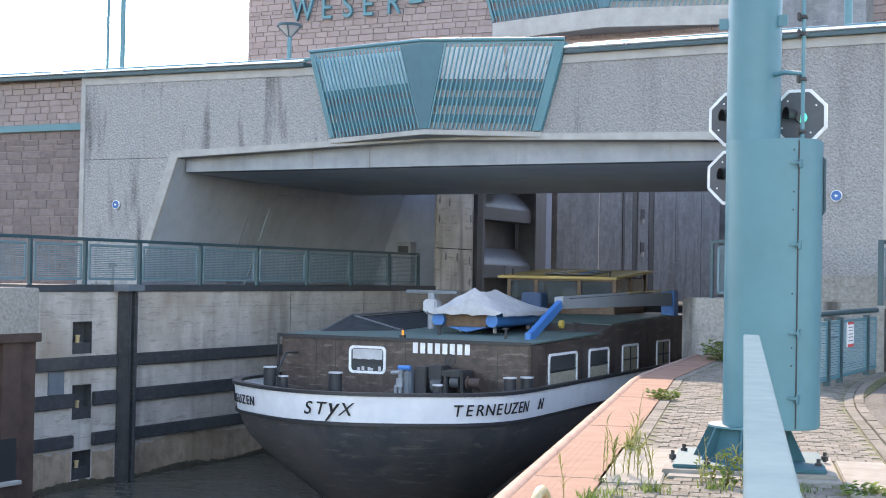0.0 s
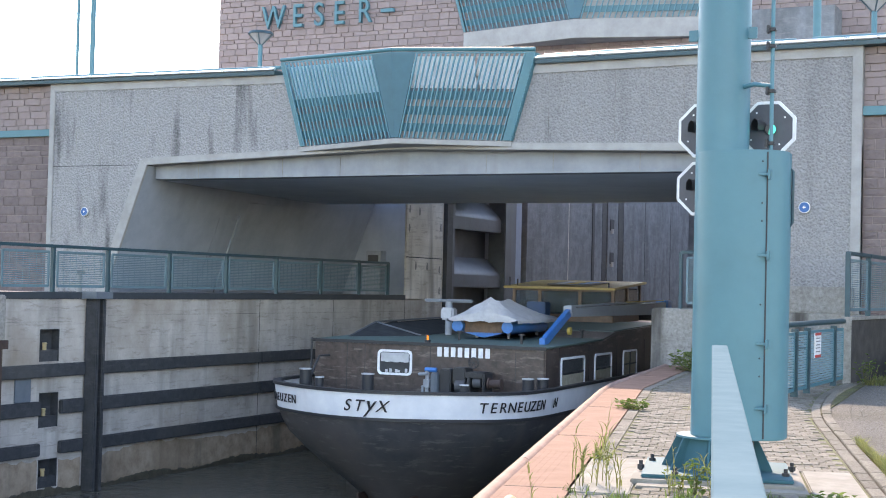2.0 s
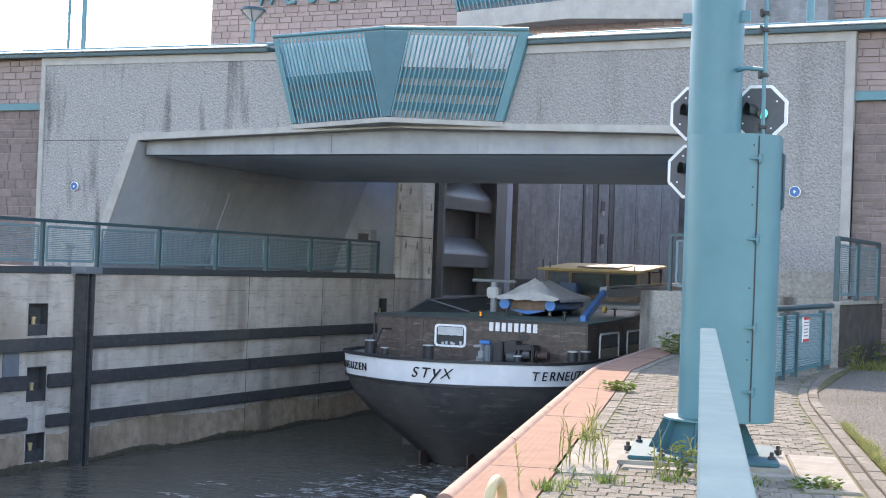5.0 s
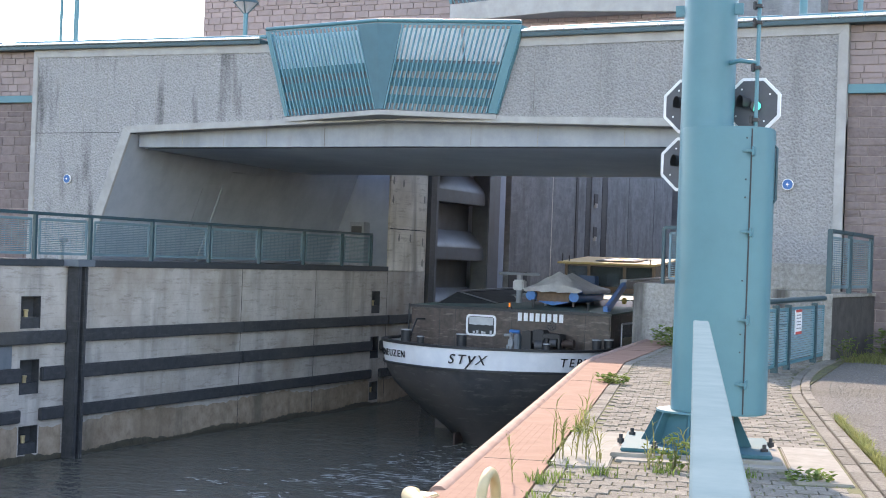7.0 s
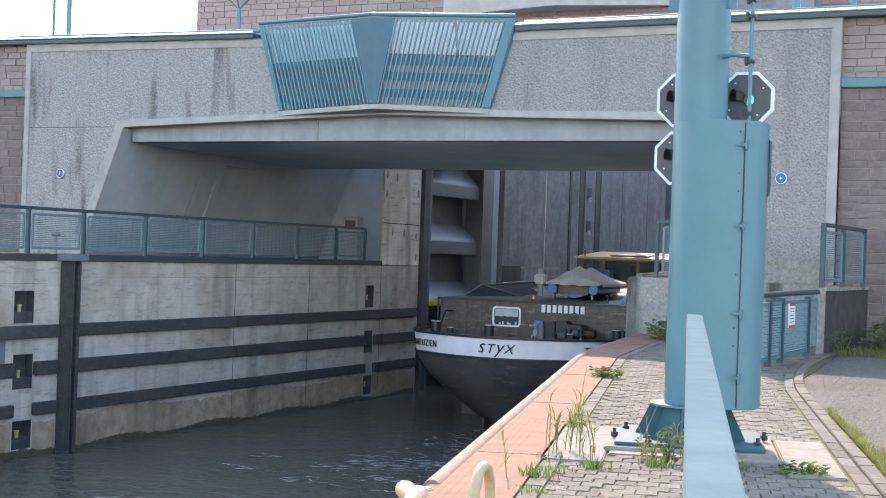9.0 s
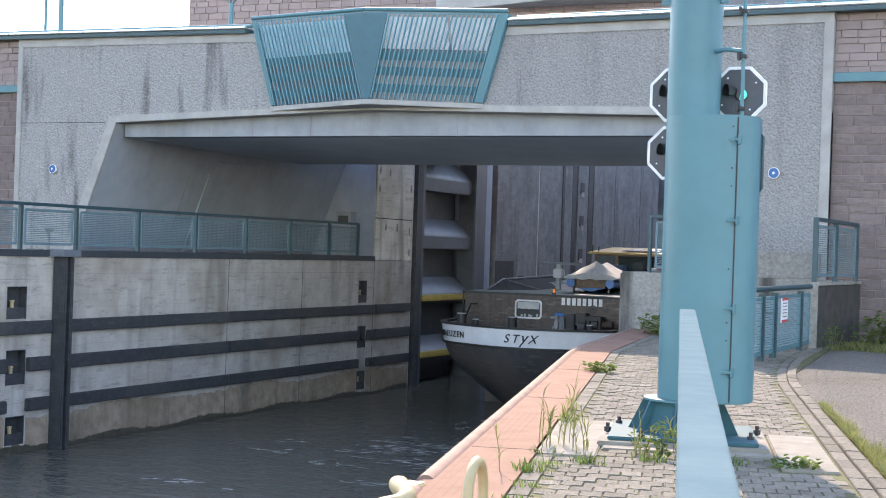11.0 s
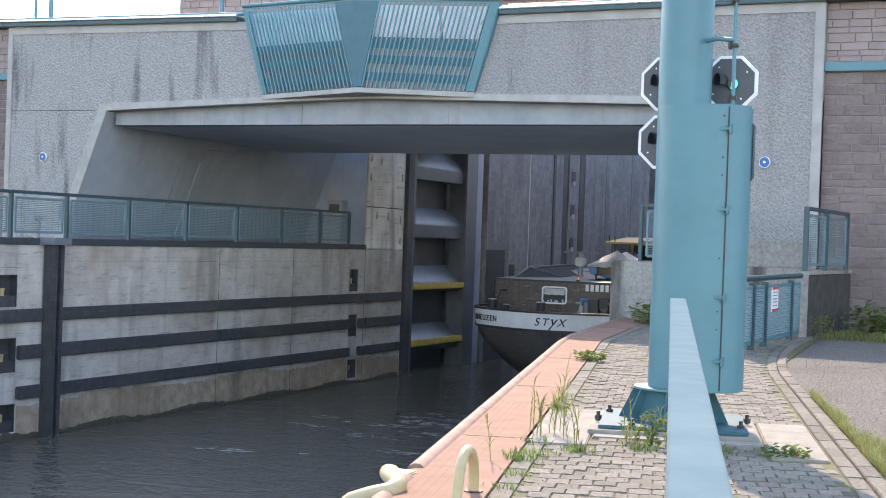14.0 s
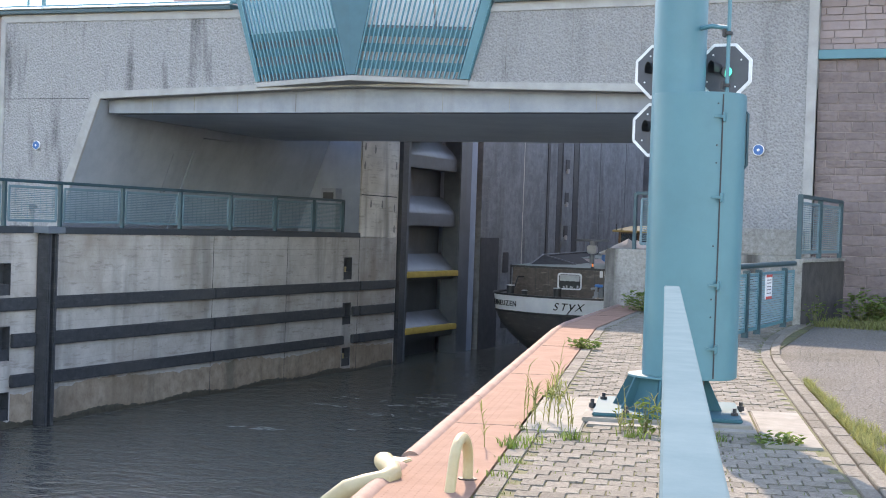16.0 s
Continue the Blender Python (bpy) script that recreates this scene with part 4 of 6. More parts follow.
for i, (a, b) in enumerate(zip(yf, yf[1:])):
    xa = -4.79
    t = thing("gate_panel" if i == 1 else "fence_panel", (xa, a, 0), "teal steel fence panel with horizontal slats", "fence", "yard fence")
    part("post", boxes((xa - 0.05, xa + 0.05, a - 0.05, a + 0.05, -0.03, 1.05)), TEAL_D, t, "", 0.008)
    part("frame", boxes((xa - 0.02, xa + 0.02, a + 0.07, b - 0.07, 0.08, 0.13), (xa - 0.02, xa + 0.02, a + 0.07, b - 0.07, 0.95, 1.0), (xa - 0.02, xa + 0.02, a + 0.07, a + 0.12, 0.13, 0.95), (xa - 0.02, xa + 0.02, b - 0.12, b - 0.07, 0.13, 0.95)), TEAL, t)
    for k in range(20):
        z = 0.15 + k * 0.04
        part("slat", boxes((xa - 0.012, xa + 0.012, a + 0.12, b - 0.12, z, z + 0.026)), SLATM, t)
    part("top_rail", made(lambda bm: tube(bm, [(xa, a - 0.05, 1.12), (xa, b, 1.12)], 0.045)), TEAL_D, t)
    if i == 1:
        part("handle", tubes((((xa + 0.03, a + 0.15, 0.75), (xa + 0.09, a + 0.15, 0.75), (xa + 0.09, a + 0.35, 0.75)), 0.014)), GALV, t, "steel lever handle")
ns = thing("notice", (-4.74, 23.5, 0.5), "white notice board with red bands on the fence", "sign")
part("board", boxes((-4.775, -4.755, 23.5, 23.98, 0.55, 0.96)), WHITE, ns)
for z in (0.915, 0.55):
    part("red_band", boxes((-4.756, -4.752, 23.5, 23.98, z, z + 0.045)), RED, ns)
for z in (0.86, 0.81, 0.75, 0.70, 0.64):
    part("text_bar", boxes((-4.756, -4.752, 23.56, 23.9, z, z + 0.016)), PRINT, ns)

# ---- signal mast ----
PX, PY = -3.202, 12.05
mast = thing("signal_mast", (PX, PY, 0), "tall teal steel signal mast with a cabinet round its foot", "signal mast")
part("shaft", tubes((((PX - 0.06, PY, 0.02), (PX - 0.06, PY, 3.0), (PX - 0.05, PY, 7.5)), 0.229, 32)), TEAL, mast)
bm = bmesh.new()
n = 40
ring = []
for k in range(n):
    a = k * math.tau / n
    ring.append((PX + 0.128 + 0.405 * math.copysign(abs(math.cos(a)) ** 0.9, math.cos(a)), PY + 0.33 * math.copysign(abs(math.sin(a)) ** 0.9, math.sin(a)), 0.36))
prism(bm, ring, (0, 0, 2.44))
cab = part("cabinet", bm, TEAL, mast, "rounded teal steel cabinet shell", 0.012)
sx, sy = PX + 0.40, PY - 0.259
part("door_gap", boxes((sx - 0.005, sx + 0.005, sy - 0.008, sy + 0.05, 0.38, 2.78)), DARK, cab, "dark door seam")
for z in (2.58, 1.9, 1.16, 0.62):
    part("hinge", made(lambda bm: (bx(bm, sx - 0.07, sx + 0.02, sy - 0.045, sy + 0.01, z, z + 0.022), bx(bm, sx + 0.012, sx + 0.032, sy - 0.05, sy + 0.01, z - 0.03, z + 0.05))), TEAL, cab, "", 0.004)
for z in (0.9, 1.05, 1.5, 2.2, 2.35, 2.7):
    part("screw", tubes((((sx - 0.035, sy - 0.03, z), (sx - 0.035, sy + 0.03, z)), 0.008)), TEAL_D, cab)
part("handle_bar", tubes((((PX + 0.52, PY + 0.05, 2.66), (PX + 0.545, PY + 0.05, 2.64), (PX + 0.545, PY + 0.05, 2.2), (PX + 0.52, PY + 0.05, 2.17)), 0.013)), TEAL_D, cab, "dark grab bar")
part("drain", boxes((PX + 0.25, PX + 0.3, PY - 0.2, PY - 0.15, 0.28, 0.36)), BLACK, cab)
part("seam_ring", made(lambda bm: tube(bm, [(PX - 0.055, PY, 3.95), (PX - 0.055, PY, 3.96)], 0.224, 24)), TEAL, mast)
for s in (-1, 1):
    part("lug", boxes((PX - 0.06 + s * 0.25 - 0.05, PX - 0.06 + s * 0.25 + 0.05, PY - 0.06, PY - 0.04, 3.78, 3.88)), TEAL, mast, "bolted lug", 0.004)
# conduit
cx, cy = PX + 0.415, PY - 0.22
con = part("conduit", tubes((((cx, cy, 2.8), (cx, cy, 7.5)), 0.017)), TEAL, mast, "thin climbing-rail tube")
for z in (2.84, 3.28, 3.66, 3.8, 4.1):
    part("clamp", made(lambda bm: (bx(bm, cx - 0.03, cx + 0.03, cy - 0.035, cy + 0.03, z, z + 0.03), bx(bm, cx - 0.045, cx - 0.02, cy - 0.05, cy, z - 0.02, z + 0.05))), BLACK, con, "dark clamp", 0.005)
part("bracket", tubes((((PX + 0.15, PY - 0.1, 3.36), (PX + 0.25, PY - 0.16, 3.37), (cx, cy, 3.34)), 0.02)), TEAL, mast)
# foot
part("foot_cone", made(lambda bm: tube(bm, [(PX - 0.06, PY, 0.05), (PX - 0.06, PY, 0.36)], 0.40, 8, 0.29)), TEAL_F, mast)
part("foot_flange", made(lambda bm: tube(bm, [(PX - 0.06, PY, 0.345), (PX - 0.06, PY, 0.362)], 0.35, 24)), TEAL, mast, "round flange on the foot")
for k in range(8):
    a = k * math.tau / 8 + 0.12
    d = Vector((math.cos(a), math.sin(a), 0))
    c = Vector((PX - 0.06, PY, 0.05))
    part("gusset", made(lambda bm: prism(bm, [c + d * 0.2, c + d * 0.49, c + d * 0.345 + Vector((0, 0, 0.30)), c + d * 0.2 + Vector((0, 0, 0.30))], d.cross(Vector((0, 0, 1))) * 0.018)), TEAL_F, mast, "tapered stiffener plate")
    q = c + Vector((math.cos(a + 0.39), math.sin(a + 0.39), 0)) * 0.66
    b = part("bolt", tubes(((q, q + Vector((0, 0, 0.085))), 0.017)), BLACK, mast, "dark anchor bolt with nut")
    part("nut", made(lambda bm: tube(bm, [q + Vector((0, 0, 0.01)), q + Vector((0, 0, 0.05))], 0.032, 6)), BLACK, b)
R0 = Matrix.Rotation(math.atan2(0.2656, 0.9641), 4, "Z")
for s, z, m_ in ((0.70, 0.012, SLAB), (0.62, 0.045, TEAL_F)):
    bm = boxes((-s, s, -s, s, z - (0.04 if m_ is SLAB else 0), z + 0.03))
    bmesh.ops.transform(bm, matrix=Matrix.Translation((PX - 0.06, PY, 0)) @ R0, verts=bm.verts)
    part("footing" if m_ is SLAB else "base_plate", bm, m_, mast, "pale cast footing" if m_ is SLAB else "bolted steel base plate", 0.008)


def signal(x, z, lit):
    y = PY + 0.34
    t = thing("signal_board", (x, y, z), "dark octagonal signal board with a white rim" + (", green lamp lit" if lit else ", lamp unlit"), "traffic signal", "lock signals")

    def octo(r, y0, y1):
        bm = bmesh.new()
        prism(bm, [(x + r * math.cos(math.pi / 8 + k * math.pi / 4), y0, z + r * math.sin(math.pi / 8 + k * math.pi / 4)) for k in range(8)], (0, y1 - y0, 0))
        return bm
    part("rim", octo(0.262, y, y + 0.03), WHITE, t, "white rim", 0.004)
    part("board", octo(0.232, y - 0.006, y + 0.02), GREY_BOARD, t)
    for i in range(4):
        a = i * math.pi / 2 + 0.6
        part("screw", tubes((((x + 0.18 * math.cos(a), y - 0.01, z + 0.17 * math.sin(a)), (x + 0.18 * math.cos(a), y, z + 0.17 * math.sin(a))), 0.008)), WHITE, t)
    lx = x + 0.034
    part("lens", tubes((((lx, y - 0.05, z - 0.012), (lx, y - 0.045, z - 0.012)), 0.046)), GREEN_ON if lit else LENS_OFF, t, "lit green lens" if lit else "dark lens")
    part("lamp_body", made(lambda bm: tube(bm, [(lx, y - 0.044, z - 0.012), (lx - 0.02, y, z - 0.01)], 0.048, 18)), BLACK, t, "black lamp body")
    # hood: a shell open below, turned a little aside
    hd = bmesh.new()
    rows = []
    for q, r_ in ((Vector((lx - 0.075, y - 0.005, z + 0.008)), 0.058), (Vector((lx - 0.125, y - 0.12, z + 0.014)), 0.066)):
        rows.append([hd.verts.new(q + Vector((0.75, -0.6, 0)).normalized() * r_ * math.cos(math.radians(g)) * 0.75 + Vector((0, 0, r_ * math.sin(math.radians(g))))) for g in range(-30, 211, 20)])
    for i in range(len(rows[0]) - 1):
        hd.faces.new((rows[0][i], rows[0][i + 1], rows[1][i + 1], rows[1][i]))
    bmesh.ops.solidify(hd, geom=hd.faces[:], thickness=0.006)
    part("hood", hd, BLACK, t, "black lamp hood")
    part("arm", tubes((((x, y + 0.06, z), (PX - 0.06, y + 0.02, z)), 0.03)), TEAL, t)


signal(-2.948, 3.045, True)
signal(-3.52, 3.045, False)
signal(-3.527, 2.522, False)

# ---- hand rail beside the camera ----
rail = thing("handrail", (-2.3, 8.2, 0), "pale blue-grey painted flat-topped quay handrail", "railing")
p0, p1 = Vector((-0.62, 2.45, 1.205)), Vector((-2.442, 9.042, 1.2278))
dr = (p1 - p0).normalized()
part("top_rail", made(lambda bm: beam(bm, p1 - dr * 11.8, p1, 0.10, 0.05)), GALV, rail, "flat-topped steel rail", 0.004)
for s in (0.5, 2.5, 4.5, 6.5, 8.5, 10.5):
    q = p1 - dr * s
    part("post", boxes((q.x - 0.025, q.x + 0.025, q.y - 0.025, q.y + 0.025, -0.03, q.z - 0.025)), TEAL, rail)
part("lower_rail", made(lambda bm: beam(bm, p1 - dr * 11.8 - Vector((0, 0, 0.6)), p1 - dr * 0.4 - Vector((0, 0, 0.6)), 0.04, 0.04)), TEAL, rail)

# ---- ladder hoops at the quay edge ----
lad = thing("quay_ladder", (-3.7, 8.3, 0), "cream tubular ladder hoops at the quay edge", "ladder")


def hoop(pts, r):
    bm = bmesh.new()
    tube(bm, pts, r, 14)
    return bm


def arc(c, u, w, r, a0, a1, n=12):
    return [Vector(c) + Vector(u) * r * math.cos(a0 + (a1 - a0) * i / n) + Vector(w) * r * math.sin(a0 + (a1 - a0) * i / n) for i in range(n + 1)]


hb = Vector((-3.46, 8.13, 0.0))
ax = Vector((0.17, -0.98, 0)).normalized()
hp = [hb, hb + Vector((0, 0, 0.09))] + arc(hb + Vector((0, 0, 0.10)) + ax * 0.2, -ax, (0, 0, 1), 0.2, 0.0, math.pi * 0.92) + [hb + ax * 0.47 + Vector((0, 0, -0.02))]
part("hoop", hoop(hp, 0.033), CREAM, lad, "bent cream tube")
part("flange", made(lambda bm: tube(bm, [hb, hb + Vector((0, 0, 0.02))], 0.06, 14)), RUSTD, lad)
part("hoop", hoop([(-4.22, 8.5, 0.0), (-4.16, 8.33, 0.03), (-4.05, 8.14, 0.05), (-3.93, 8.0, 0.05), (-3.86, 7.88, 0.04), (-3.87, 7.78, 0.02), (-3.95, 7.7, 0.0), (-4.06, 7.65, -0.04), (-4.16, 7.6, -0.12), (-4.22, 7.57, -0.6)], 0.058), CREAM, lad, "thick bent cream tube at the water edge")
part("saddle", boxes((-4.22, -4.04, 8.36, 8.54, 0.0, 0.03)), CREAM, lad, "cream saddle plate", 0.01)

# ---- flank walls of red sandstone ----
def block_mesh(rough):
    """A unit stone: 1 x 1 face, with a dressed margin and a proud middle."""
    bm = bmesh.new()
    g = 0.0
    outer = [(0, 0), (1, 0), (1, 1), (0, 1)]
    a = [bm.verts.new((x, 0.03, z)) for x, z in outer]
    b = [bm.verts.new((0.01 + x * 0.98, 0.0, 0.025 + z * 0.95)) for x, z in outer]
    for i in range(4):
        j = (i + 1) % 4
        bm.faces.new((a[i], a[j], b[j], b[i]))
    if rough:
        c = [bm.verts.new((0.12 + x * 0.76 + random.uniform(-0.08, 0.08), -random.uniform(0.0, 0.022), 0.25 + z * 0.5 + random.uniform(-0.14, 0.14))) for x, z in outer]
        for i in range(4):
            j = (i + 1) % 4
            bm.faces.new((b[i], b[j], c[j], c[i]))
        m = bm.verts.new((random.uniform(0.35, 0.65), -random.uniform(0.005, 0.026), 0.5))
        for i in range(4):
            bm.faces.new((c[i], c[(i + 1) % 4], m))
    else:
        bm.faces.new(b)
    bmesh.ops.recalc_face_normals(bm, faces=bm.faces)
    me = bpy.data.meshes.new("stone")
    bm.to_mesh(me)
    bm.free()
    me.materials.append(STONE if rough else STONE_S)
    return me


random.seed(19)
ROUGHS = [block_mesh(True) for _ in range(12)]
SMOOTH = block_mesh(False)


def stones(parent, x0, x1, z0, z1, y, length, height, rough, first=300, gap=0.012):
    """Courses of stone on a face towards -y; the first ones as pieces, the rest joined."""
    rnd = random.Random(int(abs(x0) * 10 + z0))
    verts, faces, count = [], [], 0
    cells = []
    k, z = 0, z0
    while z < z1 - 0.02:
        h = min(height * rnd.choice((0.72, 1.0, 1.0, 1.18)), z1 - z)
        x = x0 - (length * 0.5 if k % 2 else 0) - rnd.uniform(0, 0.15)
        while x < x1 - 0.05:
            w = length * rnd.choice((0.75, 1.0, 1.0, 1.25))
            a, b = max(x, x0), min(x + w, x1)
            if x1 - b < 0.15:
                b = x1
            if b - a > 0.04:
                cells.append((a, b, z, z + h))
            x += w
            if b == x1:
                break
        z += h
        k += 1
    for a, b, za, zb in cells:
        if count < first:
            me = rnd.choice(ROUGHS) if rough else SMOOTH
            ob = new("stone", me)
            ob.parent = parent
            ob.matrix_parent_inverse = parent.matrix_basis.inverted() if parent.parent is None else Matrix()
            ob.location = (a + gap / 2, y, za + gap / 2)
            ob.scale = (b - a - gap, 0.45 + rnd.random() * 0.25, zb - za - gap)
            count += 1
        else:
            i = len(verts)
            a, b, za, zb = a + gap / 2, b - gap / 2, za + gap / 2, zb - gap / 2
            yy = y - rnd.uniform(0, 0.008)
            verts += [(a, y + 0.04, za), (b, y + 0.04, za), (b, y + 0.04, zb), (a, y + 0.04, zb), (a + 0.01, yy, za + 0.01), (b - 0.01, yy, za + 0.01), (b - 0.01, yy, zb - 0.01), (a + 0.01, yy, zb - 0.01)]
            faces += [(i + 4, i + 5, i + 6, i + 7), (i, i + 1, i + 5, i + 4), (i + 1, i + 2, i + 6, i + 5), (i + 2, i + 3, i + 7, i + 6), (i + 3, i, i + 4, i + 7)]
    if verts:
        me = bpy.data.meshes.new("stonework")
        me.from_pydata(verts, [], faces)
        me.materials.append(STONE if rough else STONE_S)
        ob = new("stonework", me)
        ob.parent = parent
        ob.matrix_parent_inverse = parent.matrix_basis.inverted() if parent.parent is None else Matrix()
        tagged(ob, kind="stuff")


for nm, x0, x1, z0, band in (("wall_flank_far", -60.0, -27.0, 0.9, 5.65), ("wall_flank_near", -5.188, 40.0, -0.1, 5.52)):
    w = struct(nm, boxes((x0, x1, YB + 0.20, YB + 0.8, z0, 7.0 if x0 < -50 else 6.78)), MORTAR, "red sandstone block wall beside the bridge", "wall")
    part("string_course", boxes((x0, x1, YB + 0.06, YB + 0.22, band - 0.19, band)), TEAL, w, "teal metal string course", 0.01)
    a, b = (-32.5, -27.0) if x0 < -50 else (-5.188, 0.4)
    stones(w, a, b, z0, band - 0.2, YB + 0.182, 0.56, 0.22, True)
    stones(w, a, b, band + 0.01, 6.93 if x0 < -50 else 6.79, YB + 0.17, 0.45, 0.165, False, 60)
stones(house, -30.4, -1.7, 7.2, 14.4, YH, 0.5, 0.20, False, 300)

box = thing("control_cabinet", (-21.65, 38.9, 1.1), "small grey control cabinet under the bridge", "cabinet")
part("body", boxes((-21.9, -21.38, 38.9, 39.3, 1.1, 2.63)), CRANE, box, "", 0.02)
part("louvre", boxes((-21.82, -21.46, 38.885, 38.9, 2.25, 2.5)), DARK, box)
dr1 = struct("door_1", made(lambda bm: prism(bm, [(-24.935, 34.06, 1.26), (-24.12, 34.06, 3.4), (-24.12, 34.9, 3.4), (-24.935, 34.9, 1.26)], (0.03, 0, 0))), CONC_B, "dull grey door in the abutment niche", "door", 0.005)
part("handle", tubes((((-24.58, 34.15, 2.3), (-24.52, 34.15, 2.3), (-24.52, 34.27, 2.3)), 0.015)), DARK, dr1)

# ---- pavement ----
ORG = Vector((-3.74, 8.92, 0.0))


def at(along, across, z=0.0):
    return ORG + EDGE * along + ACROSS * across + Vector((0, 0, z))


def bed(bm, a0, a1, c0, c1, z0, z1):
    prism(bm, [at(a0, c0, z0), at(a1, c0, z0), at(a1, c1, z0), at(a0, c1, z0)], (0, 0, z1 - z0))


def width_at(s):
    """Paved width from the coping to the kerb."""
    return 2.5 + (0.0 if s < 8 else 0.014 * (s - 8) ** 2)


def skew(s):
    """How far the coping has bent away from the straight line."""
    y = (ORG + EDGE * s).y
    return (inner_x(y) - (ORG.x + EDGE.x * s)) * 0.96


pave = struct("pavement", made(lambda bm: prism(bm, [at(-17, 0.0, -0.011), at(6, 0, -0.011), at(13, 0.0, -0.011), at(20.3, skew(20.3), -0.011), at(20.0, width_at(20), -0.011), at(9, 2.5, -0.011), at(-17, 2.5, -0.011)], (0, 0, -0.05))), JOINT, "grey interlocking block pavement with mossy joints", "pavement")
SL = [("slab", 1.5, 3.85, 0.12, 0.62), ("slab", 1.38, 3.5, 2.04, 2.47), ("slab", 2.0, 3.72, 0.64, 2.02), ("slab", 9.9, 10.5, 0.95, 1.6)]
for nm, a0, a1, c0, c1 in SL:
    part(nm, made(bed, a0, a1, c0, c1, -0.03, 0.012), SLAB, pave, "pale cast concrete slab", 0.01)


def paver_mesh(dl, dw, z):
    """An interlocking paver outline with zigzag long sides."""
    zz = 0.012
    top = [(0, zz), (dl * 0.35, -zz), (dl * 0.7, zz), (dl, 0), (dl, dw), (dl * 0.65, dw + zz), (dl * 0.3, dw - zz), (0, dw)]
    inn = [(dl / 2 + (x - dl / 2) * 0.95, dw / 2 + (y - dw / 2) * 0.96) for x, y in top]
    return [(x, y, z - 0.012) for x, y in top] + [(x, y, z) for x, y in inn]


PF = [tuple(range(8, 16))] + [(i, (i + 1) % 8, 8 + (i + 1) % 8, 8 + i) for i in range(8)]
GA, GC = 0.19, 0.155
pm = bpy.data.meshes.new("paver")
pm.from_pydata(paver_mesh(GC - 0.007, GA - 0.007, 0.0), [], PF)
pm.materials.append(PAVER)
prot = Matrix.Rotation(math.atan2(ACROSS.y, ACROSS.x), 4, "Z")
rnd = random.Random(5)
pv, pf, nobj = [], [], 0
row = 0
s = -16.6
while s < 19.4:
    c = skew(s) + 0.16 + (GC / 2 if row % 2 else 0.0)
    while c < width_at(s) - 0.12:
        mid = (s + GA / 2, c + GC / 2)
        if not any(a0 - 0.06 < mid[0] < a1 + 0.06 and c0 - 0.07 < mid[1] < c1 + 0.07 for _, a0, a1, c0, c1 in SL):
            dz = rnd.uniform(-0.006, 0.004)
            m = Matrix.Translation(at(s, c, dz)) @ prot @ Euler((rnd.uniform(-0.012, 0.012), rnd.uniform(-0.012, 0.012), rnd.uniform(-0.015, 0.015))).to_matrix().to_4x4()
            if -0.9 < s < 4.7 and nobj < 300:
                ob = new("paver", pm)
                ob.parent = pave
                ob.matrix_basis = m
                nobj += 1
            else:
                i = len(pv)
                pv += [tuple(m @ v.co) for v in pm.vertices]
                pf += [tuple(q + i for q in f) for f in PF]
        c += GC
    s += GA
    row += 1
me = bpy.data.meshes.new("pavers")
me.from_pydata(pv, [], pf)
me.materials.append(PAVER)
ob = new("pavers", me)
ob.parent = pave
tagged(ob, kind="stuff")
# border course along the coping
s = -16.6
bv = bmesh.new()
while s < 19.6:
    y = skew(s + 0.15)
    bed(bv, s, s + 0.29, y + 0.015, y + 0.145, -0.03, 0.002 + rnd.uniform(-0.004, 0.004))
    s += 0.3
tagged(part("border_course", bv, PAVER, pave), kind="stuff")
# kerb: two courses
kerb = struct("kerb", made(lambda bm: bed(bm, -17, 8, 2.495, 2.75, -0.06, -0.025)), JOINT, "double course of pale kerb stones beside the yard", "kerb")
s = -16.56
while s < 17.2:
    w0, w1 = width_at(s), width_at(s + 0.48)
    for k in range(2):
        bm = bmesh.new()
        o = k * 0.135
        prism(bm, [at(s + 0.008, w0 + o + 0.004, -0.06), at(s + 0.472, w1 + o + 0.004, -0.06), at(s + 0.472, w1 + o + 0.125, -0.06), at(s + 0.008, w0 + o + 0.125, -0.06)], (0, 0, 0.062 + rnd.uniform(-0.004, 0.004) + (0.012 if k else 0)))
        part("kerb_stone", bm, PAVER, kerb, "", 0.006)
    s += 0.48
# loose gravel on the yard
rg = random.Random(8)
gv, gf = [], []
for i in range(9000):
    y = 9.0 + 18.0 * rg.random() ** 1.3
    x = kerb_x(y) + 0.25 + abs(rg.gauss(0, 1.6))
    q, i0 = rg.uniform(0.004, 0.011) * (0.7 + y / 30), len(gv)
    gv += [(x + q * math.cos(g) * rg.uniform(0.7, 1.3), y + q * math.sin(g) * rg.uniform(0.7, 1.3), -0.032) for g in (0.0, 1.57, 3.14, 4.71)] + [(x, y, -0.03 + q * rg.uniform(0.5, 0.9))]
    gf += [(i0, i0 + 1, i0 + 4), (i0 + 1, i0 + 2, i0 + 4), (i0 + 2, i0 + 3, i0 + 4), (i0 + 3, i0, i0 + 4)]
me = bpy.data.meshes.new("gravel")
me.from_pydata(gv, [], gf)
me.materials.append(PAVER)
tagged(new("gravel", me), "loose pale gravel scattered on the asphalt yard", "gravel", "", "stuff")
